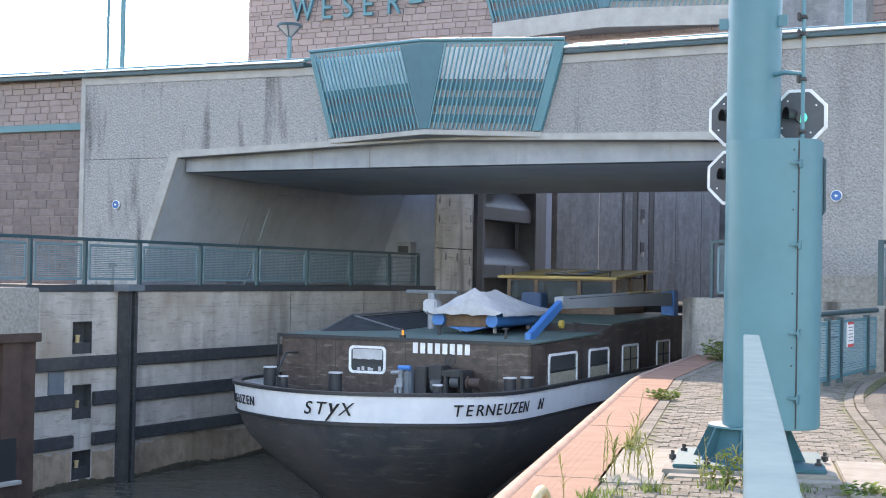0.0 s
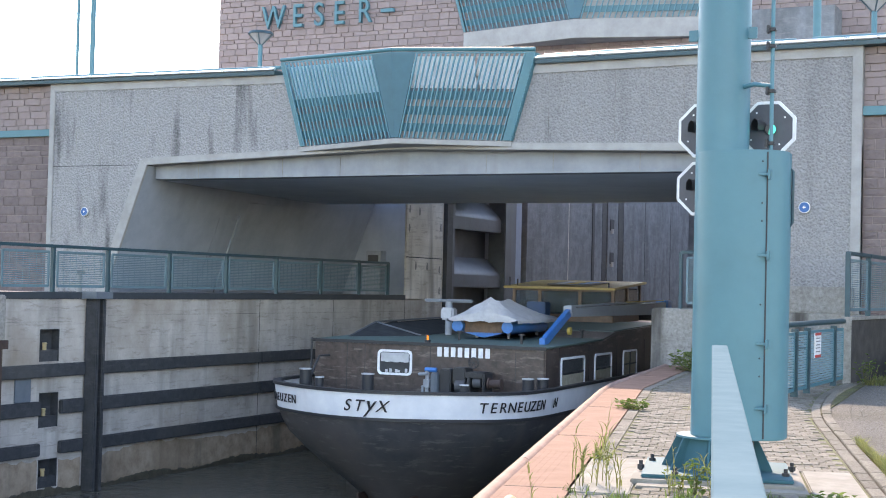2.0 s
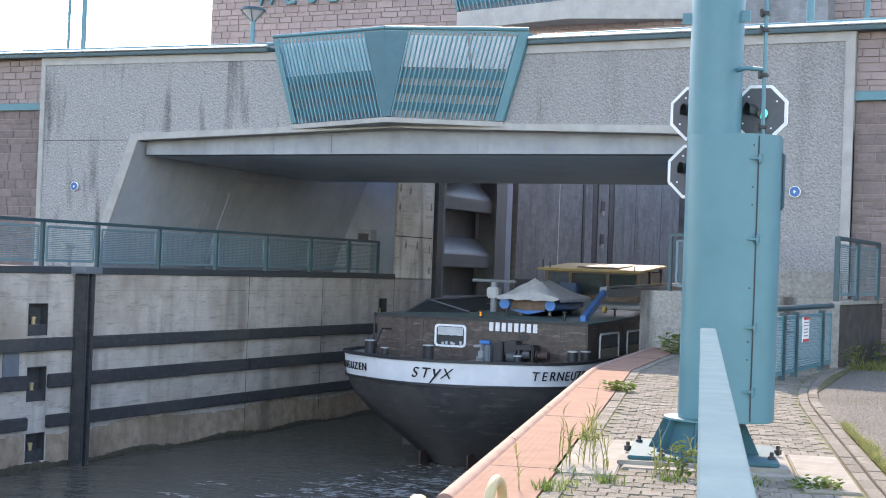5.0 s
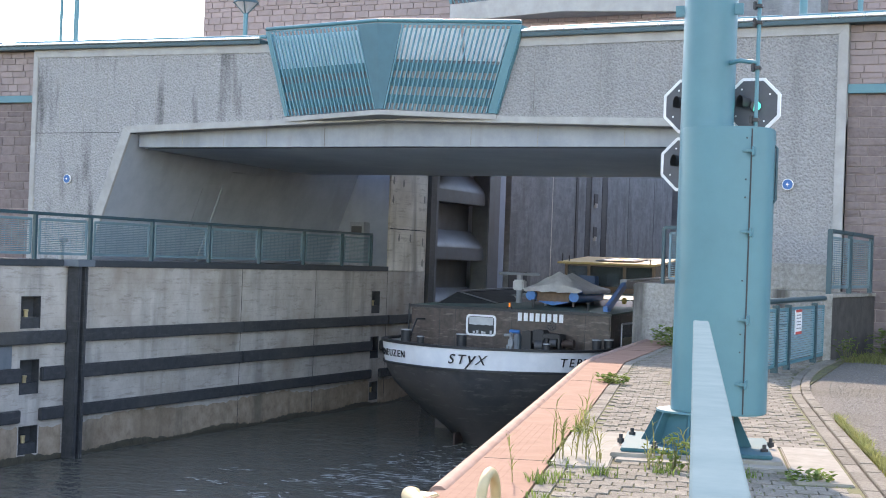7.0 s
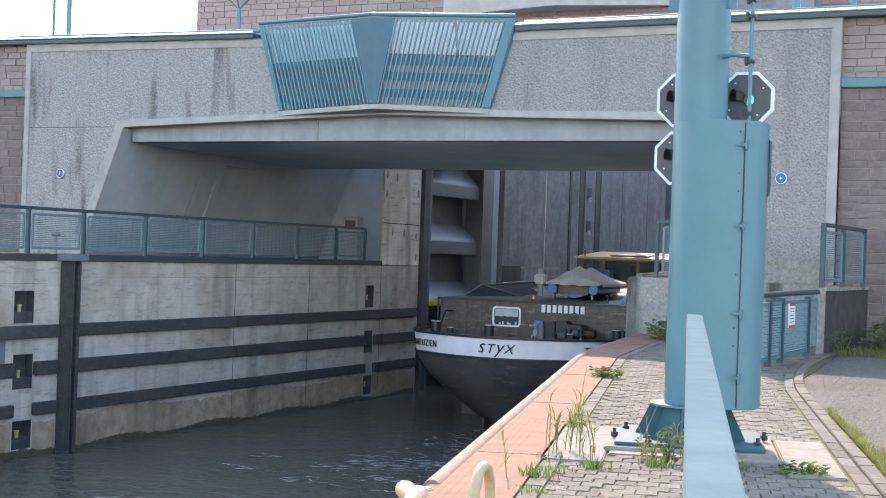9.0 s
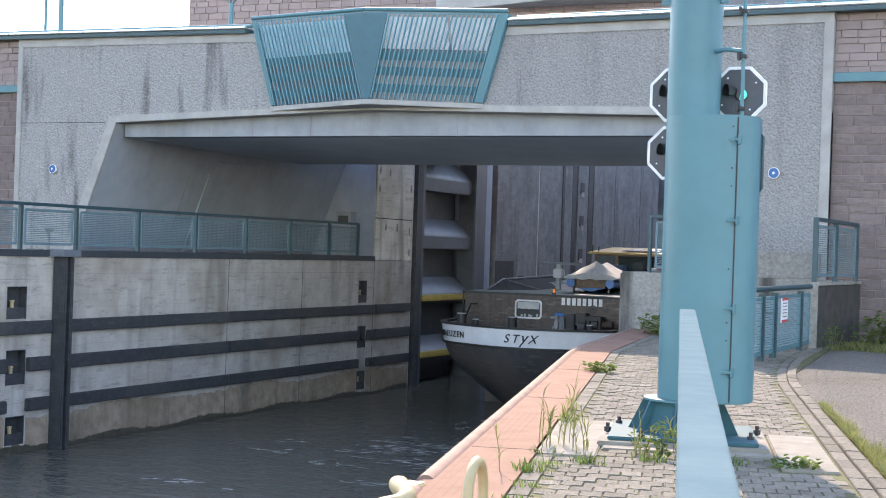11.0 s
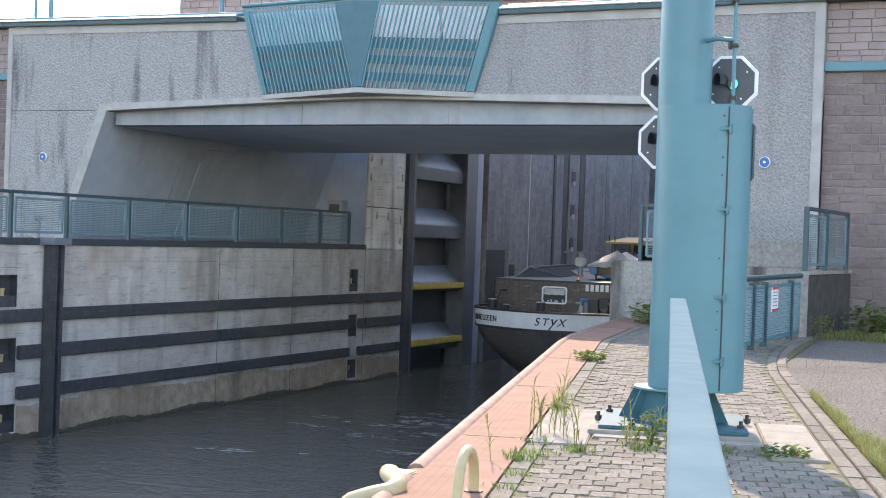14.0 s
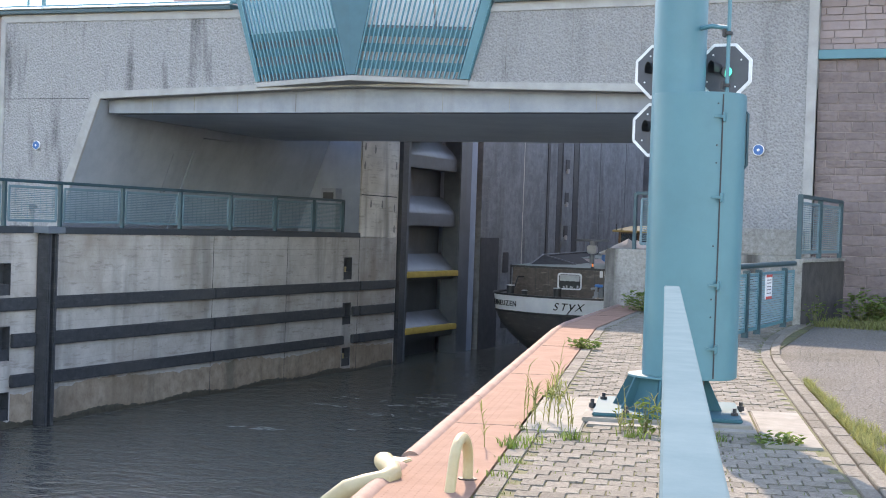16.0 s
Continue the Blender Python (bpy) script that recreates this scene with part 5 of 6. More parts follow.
# studs on the coping plate
bm = bmesh.new()
for i in range(120):
    for j in range(7):
        p = at(-3 + i * 0.06 + (0.03 if j % 2 else 0), -0.10 - j * 0.06, 0.012)
        q = [p + EDGE * 0.009 * math.cos(k * math.tau / 6) + ACROSS * 0.009 * math.sin(k * math.tau / 6) for k in range(6)]
        vs = [bm.verts.new(v) for v in q]
        t_ = bm.verts.new(p + Vector((0, 0, 0.004)))
        for k in range(6):
            bm.faces.new((vs[k], vs[(k + 1) % 6], t_))
tagged(part("tread_studs", bm, RUST, coping), kind="stuff")
for yy in (6.5, 10.4, 14.3, 18.0, 21.5, 25.2):
    part("plate_seam", made(lambda bm: beam(bm, (edge_x(yy) + 0.13, yy, 0.0135), (inner_x(yy), yy + 0.17, 0.0135), 0.012, 0.003)), RUSTD, coping)


# ---- weeds ----
def blade(bm, p, h, w, lean, az, droop=0.5, n=4):
    d = Vector((math.cos(az), math.sin(az), 0))
    sd = Vector((-d.y, d.x, 0))
    last = None
    for i in range(n + 1):
        u = i / n
        c = Vector(p) + Vector((0, 0, h * (u - droop * lean * u * u * 0.5))) + d * (lean * h * u * u)
        ww = w * (1 - u) ** 0.7 * 0.5 + 0.0006
        cur = (bm.verts.new(c - sd * ww), bm.verts.new(c + sd * ww))
        if last:
            bm.faces.new((last[0], last[1], cur[1], cur[0]))
        last = cur


def reed_clump(x, y, h, n, seed):
    r = random.Random(seed)
    t = thing("reed_clump", (x, y, 0), "yellow-green reed stalks growing from the coping joint", "weed", "quay weeds")
    bm, st = bmesh.new(), bmesh.new()
    for i in range(n):
        px_, py_ = x + r.gauss(0, 0.06), y + r.gauss(0, 0.10)
        hh = h * r.uniform(0.45, 1.0)
        la, az = r.uniform(0.05, 0.35), r.uniform(0, 6.28)
        tube(st, [(px_ + math.cos(az) * la * hh * u * u, py_ + math.sin(az) * la * hh * u * u, hh * u) for u in (0, 0.4, 0.8, 1)], 0.004, 5, 0.0015)
        for k in range(7):
            u = 0.15 + 0.12 * k
            b = (px_ + math.cos(az) * la * hh * u * u, py_ + math.sin(az) * la * hh * u * u, hh * u)
            blade(bm, b, 0.24 * h * r.uniform(0.6, 1.2), 0.012, r.uniform(0.4, 1.3), r.uniform(0, 6.28))
    tagged(part("stalk_growth", st, REED, t), kind="stuff")
    tagged(part("foliage", bm, GRASS, t), kind="stuff")


def tuft(x, y, h, n, seed, name="grass_tuft", label="low green weed tuft in the paving joints", spread=0.06, m=None):
    r = random.Random(seed)
    bm = bmesh.new()
    for i in range(n):
        blade(bm, (x + r.gauss(0, spread), y + r.gauss(0, spread), 0.0), h * r.uniform(0.4, 1.1), 0.012, r.uniform(0.2, 1.1), r.uniform(0, 6.28))
    t = thing(name, (x, y, 0), label, "weed", "quay weeds")
    tagged(part("foliage", bm, m or LEAF, t), kind="stuff")


def leafy(x, y, h, n, seed, size=0.05, spread=0.12, label="leafy green weed growing at the kerb"):
    r = random.Random(seed)
    t = thing("leafy_weed", (x, y, 0), label, "weed", "quay weeds")
    bm, st = bmesh.new(), bmesh.new()
    for i in range(n):
        rad, ang = spread * math.sqrt(r.random()), r.uniform(0, 6.28)
        p = Vector((x + rad * math.cos(ang), y + rad * math.sin(ang), h * r.uniform(0.15, 1.0) * (1 - 0.4 * rad / spread)))
        if i % 4 == 0:
            tube(st, [(x + rad * 0.4 * math.cos(ang), y + rad * 0.4 * math.sin(ang), 0), p], 0.004, 5)
        a, e, s_ = r.uniform(0, 6.28), r.uniform(-0.6, 0.5), size * r.uniform(0.6, 1.3)
        d = Vector((math.cos(a) * math.cos(e), math.sin(a) * math.cos(e), math.sin(e)))
        sd = d.cross(Vector((0, 0, 1))).normalized()
        up = sd.cross(d)
        v = [bm.verts.new(q) for q in (p, p + d * s_ * 0.5 + sd * s_ * 0.36 + up * 0.01, p + d * s_ * 1.1, p + d * s_ * 0.5 - sd * s_ * 0.36 + up * 0.01, p + d * s_ * 0.5 - up * s_ * 0.1)]
        bm.faces.new((v[0], v[1], v[4]))
        bm.faces.new((v[1], v[2], v[4]))
        bm.faces.new((v[2], v[3], v[4]))
        bm.faces.new((v[3], v[0], v[4]))
    tagged(part("stalk_growth", st, GRASS, t), kind="stuff")
    tagged(part("foliage", bm, LEAF, t), kind="stuff")


reed_clump(-4.0, 10.95, 0.55, 7, 1)
reed_clump(-3.92, 10.75, 0.50, 4, 2)
reed_clump(-4.02, 11.0, 0.85, 2, 21)
reed_clump(-3.68, 10.62, 0.42, 4, 3)
reed_clump(-3.25, 10.95, 0.36, 4, 4)
reed_clump(-3.0, 11.1, 0.4, 4, 41)
reed_clump(-3.80, 9.5, 0.42, 1, 5)
reed_clump(-4.36, 12.2, 0.35, 5, 51)
leafy(-3.12, 10.9, 0.34, 34, 6, 0.07, 0.10, "broad-leaved weed at the mast footing")
leafy(-3.3, 10.95, 0.25, 20, 61, 0.06, 0.12, "broad-leaved weed at the mast footing")
leafy(-2.08, 11.0, 0.10, 60, 7, 0.06, 0.20)
leafy(-4.5, 12.55, 0.12, 40, 71, 0.04, 0.10)
leafy(-6.05, 18.1, 0.18, 90, 8, 0.08, 0.22, "leafy green weed beside the coping")
leafy(-7.9, 27.6, 0.55, 240, 9, 0.12, 0.55, "leafy bush at the foot of the wing wall")
leafy(-4.35, 26.1, 0.6, 60, 91, 0.08, 0.2)
for i, (x, y, h, n) in enumerate(((-3.72, 9.55, 0.13, 45), (-3.5, 10.2, 0.1, 50), (-3.72, 9.9, 0.08, 24), (-3.90, 10.45, 0.10, 24), (-3.1, 10.6, 0.1, 40), (-2.55, 10.85, 0.1, 36), (-3.50, 8.9, 0.07, 24), (-2.75, 10.5, 0.06, 24), (-3.38, 8.4, 0.06, 16))):
    tuft(x, y, h, n, 30 + i)
# moss lines and small blades in the joints
r = random.Random(77)
bm = bmesh.new()
for i in range(1500):
    sa, ca = r.uniform(-2.5, 3), r.gauss(0.12, 0.12) if r.random() < 0.45 else r.uniform(0, 2.4)
    sa = round(sa / GA) * GA + r.gauss(0, 0.01)
    blade(bm, at(sa, abs(ca) + 0.08, -0.01), r.uniform(0.01, 0.028), 0.008, r.uniform(0.3, 1.2), r.uniform(0, 6.28), n=2)
tagged(part("joint_grass", bm, LEAF), "green moss and grass in the paving joints", "grass", "", "stuff")
# rank grass beside the kerb and at the wall
bm = bmesh.new()
for i in range(5200):
    sa = r.uniform(-1.5, 6.5)
    c = 2.80 + abs(r.gauss(0, 0.30)) * max(0.12, 1.0 - sa / 5.5) * (0.55 + 0.45 * math.sin(sa * 3.1))
    blade(bm, at(sa, c, -0.03), r.uniform(0.03, 0.13), 0.01, r.uniform(0.2, 1.2), r.uniform(0, 6.28), n=3)
for i in range(6000):
    blade(bm, (r.uniform(-4.4, 3.0), 26.3 + abs(r.gauss(0, 1.2)), -0.03), r.uniform(0.05, 0.2), 0.016, r.uniform(0.2, 1.2), r.uniform(0, 6.28), n=3)
tagged(part("verge_grass", bm, GRASS), "rank yellow-green grass along the kerb and wall", "grass", "", "stuff")
for i in range(9):
    leafy(-4.0 + i * 0.55 + r.uniform(-0.2, 0.2), 28.6 + r.uniform(-0.6, 0.5), r.uniform(0.45, 0.8), 150, 100 + i, 0.14, 0.5, "leafy green shrub below the sandstone wall")

# ---- the barge ----
def barge():
    b = thing("barge", (0, 0, 0), "black river barge with a white lettered bulwark band", "barge")

    PLAN = [(0, -0.3), (0.35, -0.28), (0.75, -0.19), (1.25, 0.02), (1.75, 0.31), (2.3, 0.7), (2.66, 1.15), (2.88, 1.7), (2.97, 2.4), (3.0, 3.4), (3.0, 5.5), (3.0, 9), (3.0, 14), (3.0, 19), (3.0, 24), (2.5, 27.0), (1.5, 29.0), (0.0, 30.2)]

    FINE = []
    for i in range(len(PLAN) - 1):
        p0, p1, p2, p3 = (Vector(PLAN[max(0, min(len(PLAN) - 1, i + k))]) for k in (-1, 0, 1, 2))
        if i == 0:
            p0 = Vector((-p2.x, p2.y))
        for k in range(4 if i < 10 else 1):
            u = k / 4
            v = 0.5 * (2 * p1 + (p2 - p0) * u + (2 * p0 - 5 * p1 + 4 * p2 - p3) * u * u + (3 * p1 - p0 - 3 * p2 + p3) * u ** 3)
            FINE.append((v.x if i or k else 0.0, v.y))
    FINE.append(PLAN[-1])

    def outline(off, full, n=22, length=30.0):
        """Half plan outline from the stern round to the bow."""
        return [(x * full, y + off if y < 20 else y - off) for x, y in FINE]

    def shell(levels, open_top=True):
        bm = bmesh.new()
        rings = []
        for z, off, full in levels:
            o = outline(off, full)
            ring = [(x, y) for x, y in o] + [(-x, y) for x, y in o[-2:0:-1]]
            rings.append([bm.verts.new((x, y, z)) for x, y in ring])
        k = len(rings[0])
        for a, c in zip(rings, rings[1:]):
            for i in range(k):
                bm.faces.new((a[i], a[(i + 1) % k], c[(i + 1) % k], c[i]))
        return bm, rings

    bm, r = shell([(-1.06, 0.0, 1.0), (-1.3, 0.08, 0.985), (-1.6, 0.24, 0.945), (-1.95, 0.52, 0.85), (-2.3, 0.85, 0.74), (-2.6, 1.15, 0.62), (-2.9, 1.42, 0.50), (-3.4, 1.8, 0.34)])
    bm.faces.new(r[-1])
    hull = part("hull", bm, HULL, b, "worn black hull plating")
    bm, r = shell([(-1.07, -0.01, 1.004), (-0.57, -0.08, 1.02), (-0.57, -0.02, 1.0), (-1.07, 0.06, 0.98)])
    part("bulwark", bm, BAND, b, "white painted bulwark band")
    bm, r = shell([(-0.58, -0.11, 1.03), (-0.52, -0.11, 1.03), (-0.52, 0.02, 0.985), (-0.58, 0.02, 0.985), (-0.58, -0.11, 1.03)])
    part("cap_rail", bm, BLACK, b, "black bulwark cap rail")
    bm, r = shell([(-1.06, -0.04, 1.015), (-1.12, -0.04, 1.015), (-1.12, 0.05, 0.98)])
    part("rubbing_strake", bm, BLACK, b)
    bm = bmesh.new()
    o = outline(0.1, 0.98)
    bm.faces.new([bm.verts.new((x, y, -1.0)) for x, y in [(x, y) for x, y in o] + [(-x, y) for x, y in o[-2:0:-1]]])
    part("aft_deck", bm, DECK, b)
    part("deep_hull", boxes((-2.4, 2.4, 4.0, 27, -4.2, -2.3)), HULL, b)
    for x in (-0.6, 0.6):
        part("rudder", boxes((x - 0.025, x + 0.025, 0.95, 1.5, -4, -2.78)), RUSTD, b, "rusty rudder blade")
    # deckhouse
    YH0, HW, ZT = 2.98, 2.78, 0.28
    bm = bmesh.new()
    prism(bm, [(HW, YH0, -0.95), (HW, 26, -0.95), (HW, 26, 0.75), (HW, 13.5, 0.66), (HW, 8.42, 0.53), (HW, 7.2, 0.36), (HW, YH0, ZT)], (-2 * HW, 0, 0))
    dh = part("deckhouse", bm, HOUSE, b, "dark brown deckhouse sides", 0.03)
    part("roof", made(lambda bm: (prism(bm, [(-HW - 0.03, YH0 - 0.03, ZT + 0.003), (HW + 0.03, YH0 - 0.03, ZT + 0.003), (HW + 0.03, 7.2, 0.363), (-HW - 0.03, 7.2, 0.363)], (0, 0, 0.035)), prism(bm, [(-HW + 0.1, 8.45, 0.534), (HW - 0.1, 8.45, 0.534), (HW - 0.1, 13.5, 0.664), (-HW + 0.1, 13.5, 0.664)], (0, 0, 0.015)))), DECK, dh, "green painted roof")
    for x in (-1.95, -1.5, 0.1, 1.05, 2.1):
        part("plate_seam", boxes((x, x + 0.012, YH0 - 0.006, YH0 + 0.01, -0.9, 0.24)), BLACK, dh)
    for y in (3.9, 6.1, 8.45, 11.1, 14.0):
        part("plate_seam", boxes((HW - 0.01, HW + 0.006, y, y + 0.014, -0.9, 0.28)), BLACK, dh)
    # Added cover: keeps the forward roof from glinting white.
    part("hold_cover", boxes((-HW + 0.25, HW - 0.25, 15.9, 25.6, 0.6, 0.86)), COAM, b, "added dull dark cover against the roof's glint", 0.04)
    part("roof_edge", made(lambda bm: (beam(bm, (-HW - 0.02, YH0 - 0.02, ZT + 0.01), (HW + 0.02, YH0 - 0.02, ZT + 0.01), 0.05, 0.07))), BLACK, dh)

    def window(x, y, z, w, h, side):
        """White rounded frame with dark pane; side 0: aft wall, 1: right-hand wall."""
        def loop(r, w, h, c):
            pts = []
            for sx, sz, a0 in ((1, 1, 0), (-1, 1, 90), (-1, -1, 180), (1, -1, 270)):
                for k in range(5):
                    a = math.radians(a0 + k * 22.5)
                    pts.append((sx * (w / 2 - r) + r * math.cos(a), sz * (h / 2 - r) + r * math.sin(a)))
            return pts

        def put(pts, d):
            return [((x + p, y - d, z + q) if side == 0 else (x + d, y + p, z + q)) for p, q in pts]
        bm = bmesh.new()
        o, i = loop(0.1, w, h, 0), loop(0.07, w - 0.10, h - 0.10, 0)
        vo, vi = [bm.verts.new(p) for p in put(o, 0.03)], [bm.verts.new(p) for p in put(i, 0.03)]
        wo, wi = [bm.verts.new(p) for p in put(o, -0.01)], [bm.verts.new(p) for p in put(i, -0.01)]
        for k in range(20):
            j = (k + 1) % 20
            bm.faces.new((vo[k], vo[j], vi[j], vi[k]))
            bm.faces.new((vo[j], vo[k], wo[k], wo[j]))
            bm.faces.new((vi[k], vi[j], wi[j], wi[k]))
        f = part("window", bm, WHITE, dh, "rounded white window frame")
        part("pane", made(lambda bm: bm.faces.new([bm.verts.new(p) for p in put(i, 0.006)])), GLASS, f)
        return f

    f = window(-0.75, YH0, -0.145, 0.84, 0.56, 0)
    cb = bmesh.new()
    cols = [(cb.verts.new((-1.09 + k * 0.034, YH0 - 0.014 - 0.004 * (k % 2), -0.135 + 0.006 * math.sin(k))), cb.verts.new((-1.09 + k * 0.034, YH0 - 0.014 - 0.004 * (k % 2), 0.07))) for k in range(21)]
    for a, c in zip(cols, cols[1:]):
        cb.faces.new((a[0], c[0], c[1], a[1]))
    part("curtain", cb, TARP, f, "grey pleated curtain")
    for x, h in ((-0.98, 0.06), (-0.88, 0.08), (-0.74, 0.07), (-0.68, 0.05), (-0.5, 0.09)):
        part("ornament", boxes((x, x + 0.06, YH0 - 0.014, YH0 - 0.008, -0.365, -0.365 + h)), TARP, f)
    part("mid_bar", boxes((-1.11, -0.39, YH0 - 0.02, YH0 - 0.008, -0.17, -0.145)), BLACK, f)
    for y, w, open_ in ((4.88, 1.75, 0), (7.26, 1.42, 0), (9.65, 1.3, 1), (12.55, 1.25, 1)):
        f = window(HW, y, -0.31, w, 0.74, 1)
        if open_:
            part("curtain", boxes((HW + 0.007, HW + 0.010, y - w / 2 + 0.12, y + w / 2 - 0.12, -0.62, 0.0)), CREAMC, f, "cream curtain behind the pane")
            part("mullion", boxes((HW + 0.008, HW + 0.022, y - 0.03, y + 0.03, -0.63, 0.01)), BLACK, f)
        # Cream panel painted in for a reflection; no curtain hangs in these windows.
        if not open_:
            part("curtain", boxes((HW + 0.007, HW + 0.010, y - w / 2 + 0.1, y + w / 2 - 0.1, -0.62, -0.33)), CREAMC, f, "cream panel for the reflection in the lower pane")
        part("mullion", boxes((HW + 0.008, HW + 0.022, y - w / 2 + 0.06, y + w / 2 - 0.06, -0.31, -0.28)), BLACK, f)
    # registration bars, names
    for k in range(8):
        part("registration_bar", boxes((0.275 + k * 0.162, 0.385 + k * 0.162, YH0 - 0.024, YH0 - 0.012, 0.03, 0.245)), WHITE, dh, "white painted registration bar", 0.006)

    def curved_text(body, size, s0, z, shear):
        """Letters laid along the bulwark; s0: distance round from the stern's middle."""
        o = outline(-0.045, 1.012)
        acc, pts = 0.0, []
        for (x0, y0), (x1, y1) in zip(o, o[1:]):
            pts.append((acc, x0, y0, x1, y1))
            acc += math.hypot(x1 - x0, y1 - y0)
        adv = 0.0
        sgn = 1
        for ch in body:
            w = size * (0.40 if ch in " 1" else 0.66 if size > 0.35 else 0.73)
            if ch != " ":
                s = s0 + adv + w / 2
                sgn = 1 if s >= 0 else -1
                for a0, x0, y0, x1, y1 in pts:
                    L = math.hypot(x1 - x0, y1 - y0)
                    if a0 + L >= abs(s):
                        u = (abs(s) - a0) / L
                        x, y = (x0 + (x1 - x0) * u) * sgn, y0 + (y1 - y0) * u
                        ang = math.degrees(math.atan2((y1 - y0), (x1 - x0) * sgn)) if sgn > 0 else math.degrees(math.atan2(-(y1 - y0), (x1 - x0)))
                        break
                nrm = Vector((math.sin(math.radians(ang)), -math.cos(math.radians(ang)), 0))
                m = Matrix.Translation(Vector((x, y, z)) + nrm * 0.018) @ pose(0, 0, 0, 98, 0, ang)
                lettering("letter", ch, size * (1.4 if ch == "y" else 1.0), m, INK, b, 0.006, shear, label="black painted letter", bold=0.001)
            adv += w
    curved_text("STyX", 0.34, -0.37, -0.94, 0.34)
    curved_text("TERNEUZEN    N", 0.30, 2.42, -0.93, 0.12)
    curved_text("TERNEUZEN", 0.25, -3.45, -0.92, 0.12)
    # deck gear
    for x, y, r, h in ((-2.55, 2.15, 0.13, 0.1), (-0.79, 1.7, 0.13, 0.08), (1.75, 0.95, 0.09, -0.05), (2.62, 2.35, 0.12, 0.10), (2.83, 2.7, 0.12, 0.10), (-1.85, 1.5, 0.09, -0.1)):
        d = part("bollard", tubes((((x, y, -1.0), (x, y, -0.4 + h * 0.6)), r)), BLACK, b, "black bollard with pale top")
        part("bollard_top", tubes((((x, y, -0.4 + h * 0.6), (x, y, -0.4 + h * 0.6 + 0.025)), r * 1.1)), TARP, d)
    wn_ = part("winch", made(lambda bm: (bx(bm, 0.62, 0.88, 2.3, 2.75, -0.95, -0.2), bx(bm, 0.9, 1.2, 2.35, 2.8, -0.45, -0.16), bx(bm, 1.2, 1.62, 2.3, 2.8, -0.36, -0.24), bx(bm, 1.25, 1.33, 2.3, 2.8, -0.95, -0.3), bx(bm, 1.6, 1.66, 2.3, 2.8, -0.95, -0.25))), BLACK, b, "dark anchor winch", 0.02)
    part("winch_shaft", made(lambda bm: (tube(bm, [(0.85, 2.45, -0.48), (1.95, 2.45, -0.48)], 0.04), tube(bm, [(0.98, 2.4, -0.55), (1.2, 2.4, -0.55)], 0.14, 16), tube(bm, [(1.38, 2.4, -0.46), (1.56, 2.4, -0.46)], 0.11, 16))), HULL, wn_, "dark winch shaft and gears")
    part("winch_drum", made(lambda bm: (tube(bm, [(1.72, 2.45, -0.47), (1.98, 2.45, -0.47)], 0.09), tube(bm, [(1.70, 2.45, -0.47), (1.73, 2.45, -0.47)], 0.13, 14), tube(bm, [(1.97, 2.45, -0.47), (1.99, 2.45, -0.47)], 0.12, 14))), RUSTD, wn_, "rusty drum")
    part("pump", made(lambda bm: (bx(bm, 0.33, 0.46, 2.1, 2.3, -0.6, -0.42), tube(bm, [(0.22, 2.1, -0.32), (0.42, 2.1, -0.30)], 0.035), tube(bm, [(0.38, 2.2, -0.9), (0.38, 2.2, -0.22)], 0.045), tube(bm, [(0.31, 2.1, -0.78), (0.47, 2.1, -0.78)], 0.06), tube(bm, [(0.30, 2.15, -0.56), (0.30, 2.15, -0.9)], 0.03))), CRANE, b, "pale grey pump fitting", 0.01)
    part("pump_guard", boxes((0.47, 0.61, 2.15, 2.4, -0.8, -0.27)), HEADM, b, "grey guard plate", 0.03)
    part("pump_top", made(lambda bm: tube(bm, [(0.33, 2.2, -0.22), (0.6, 2.2, -0.22)], 0.05)), BLUEP, b, "blue motor cover", 0.01)
    whl = bmesh.new()
    tube(whl, arc((1.52, 2.0, -0.02), (1, 0, 0), (0, 0, 1), 0.11, 0, math.tau, 18), 0.012)
    for k in range(3):
        a = k * math.pi / 3
        tube(whl, [(1.52 - 0.11 * math.cos(a), 2.0, -0.02 - 0.11 * math.sin(a)), (1.52 + 0.11 * math.cos(a), 2.0, -0.02 + 0.11 * math.sin(a))], 0.01)
    part("hand_wheel", whl, BLACK, b, "small black hand wheel")
    part("stern_rail", tubes((((-2.5, 2.2, -0.6), (-2.45, 2.6, -0.05), (-2.35, 2.9, -0.05)), 0.025)), BLACK, b, "bent grab rail")
    part("corner_post", tubes((((-HW - 0.02, YH0 - 0.1, -0.9), (-HW - 0.02, YH0 - 0.1, 0.34)), 0.025)), BLACK, b)
    lamp = part("stern_lamp", boxes((-0.05, 0.05, YH0 + 0.02, YH0 + 0.12, ZT + 0.02, ZT + 0.1)), BLACK, b, "stern lamp housing")
    part("lamp_cap", boxes((-0.03, 0.03, YH0 + 0.03, YH0 + 0.11, ZT + 0.2, ZT + 0.23)), BLACK, lamp)
    part("lens", tubes((((0, YH0 + 0.07, ZT + 0.1), (0, YH0 + 0.07, ZT + 0.2)), 0.022)), AMBER, lamp, "lit amber lens")
    # skylight / hatch coaming on the left of the roof
    part("hatch_coaming", made(lambda bm: (prism(bm, [(-2.55, 4.2, 0.3), (-2.55, 13, 0.3), (-2.55, 13, 0.75), (-2.55, 5.6, 0.62)], (0.06, 0, 0)), prism(bm, [(-2.5, 4.2, 0.32), (-1.2, 5.4, 0.33), (-1.25, 5.55, 0.33), (-2.5, 5.6, 0.62)], (0, 0, 0.03)), prism(bm, [(-2.5, 5.6, 0.58), (-2.5, 13, 0.70), (-1.3, 13, 0.4), (-1.3, 5.6, 0.36)], (0, 0, 0.03)))), COAM, b, "dark sloping hatch coaming")
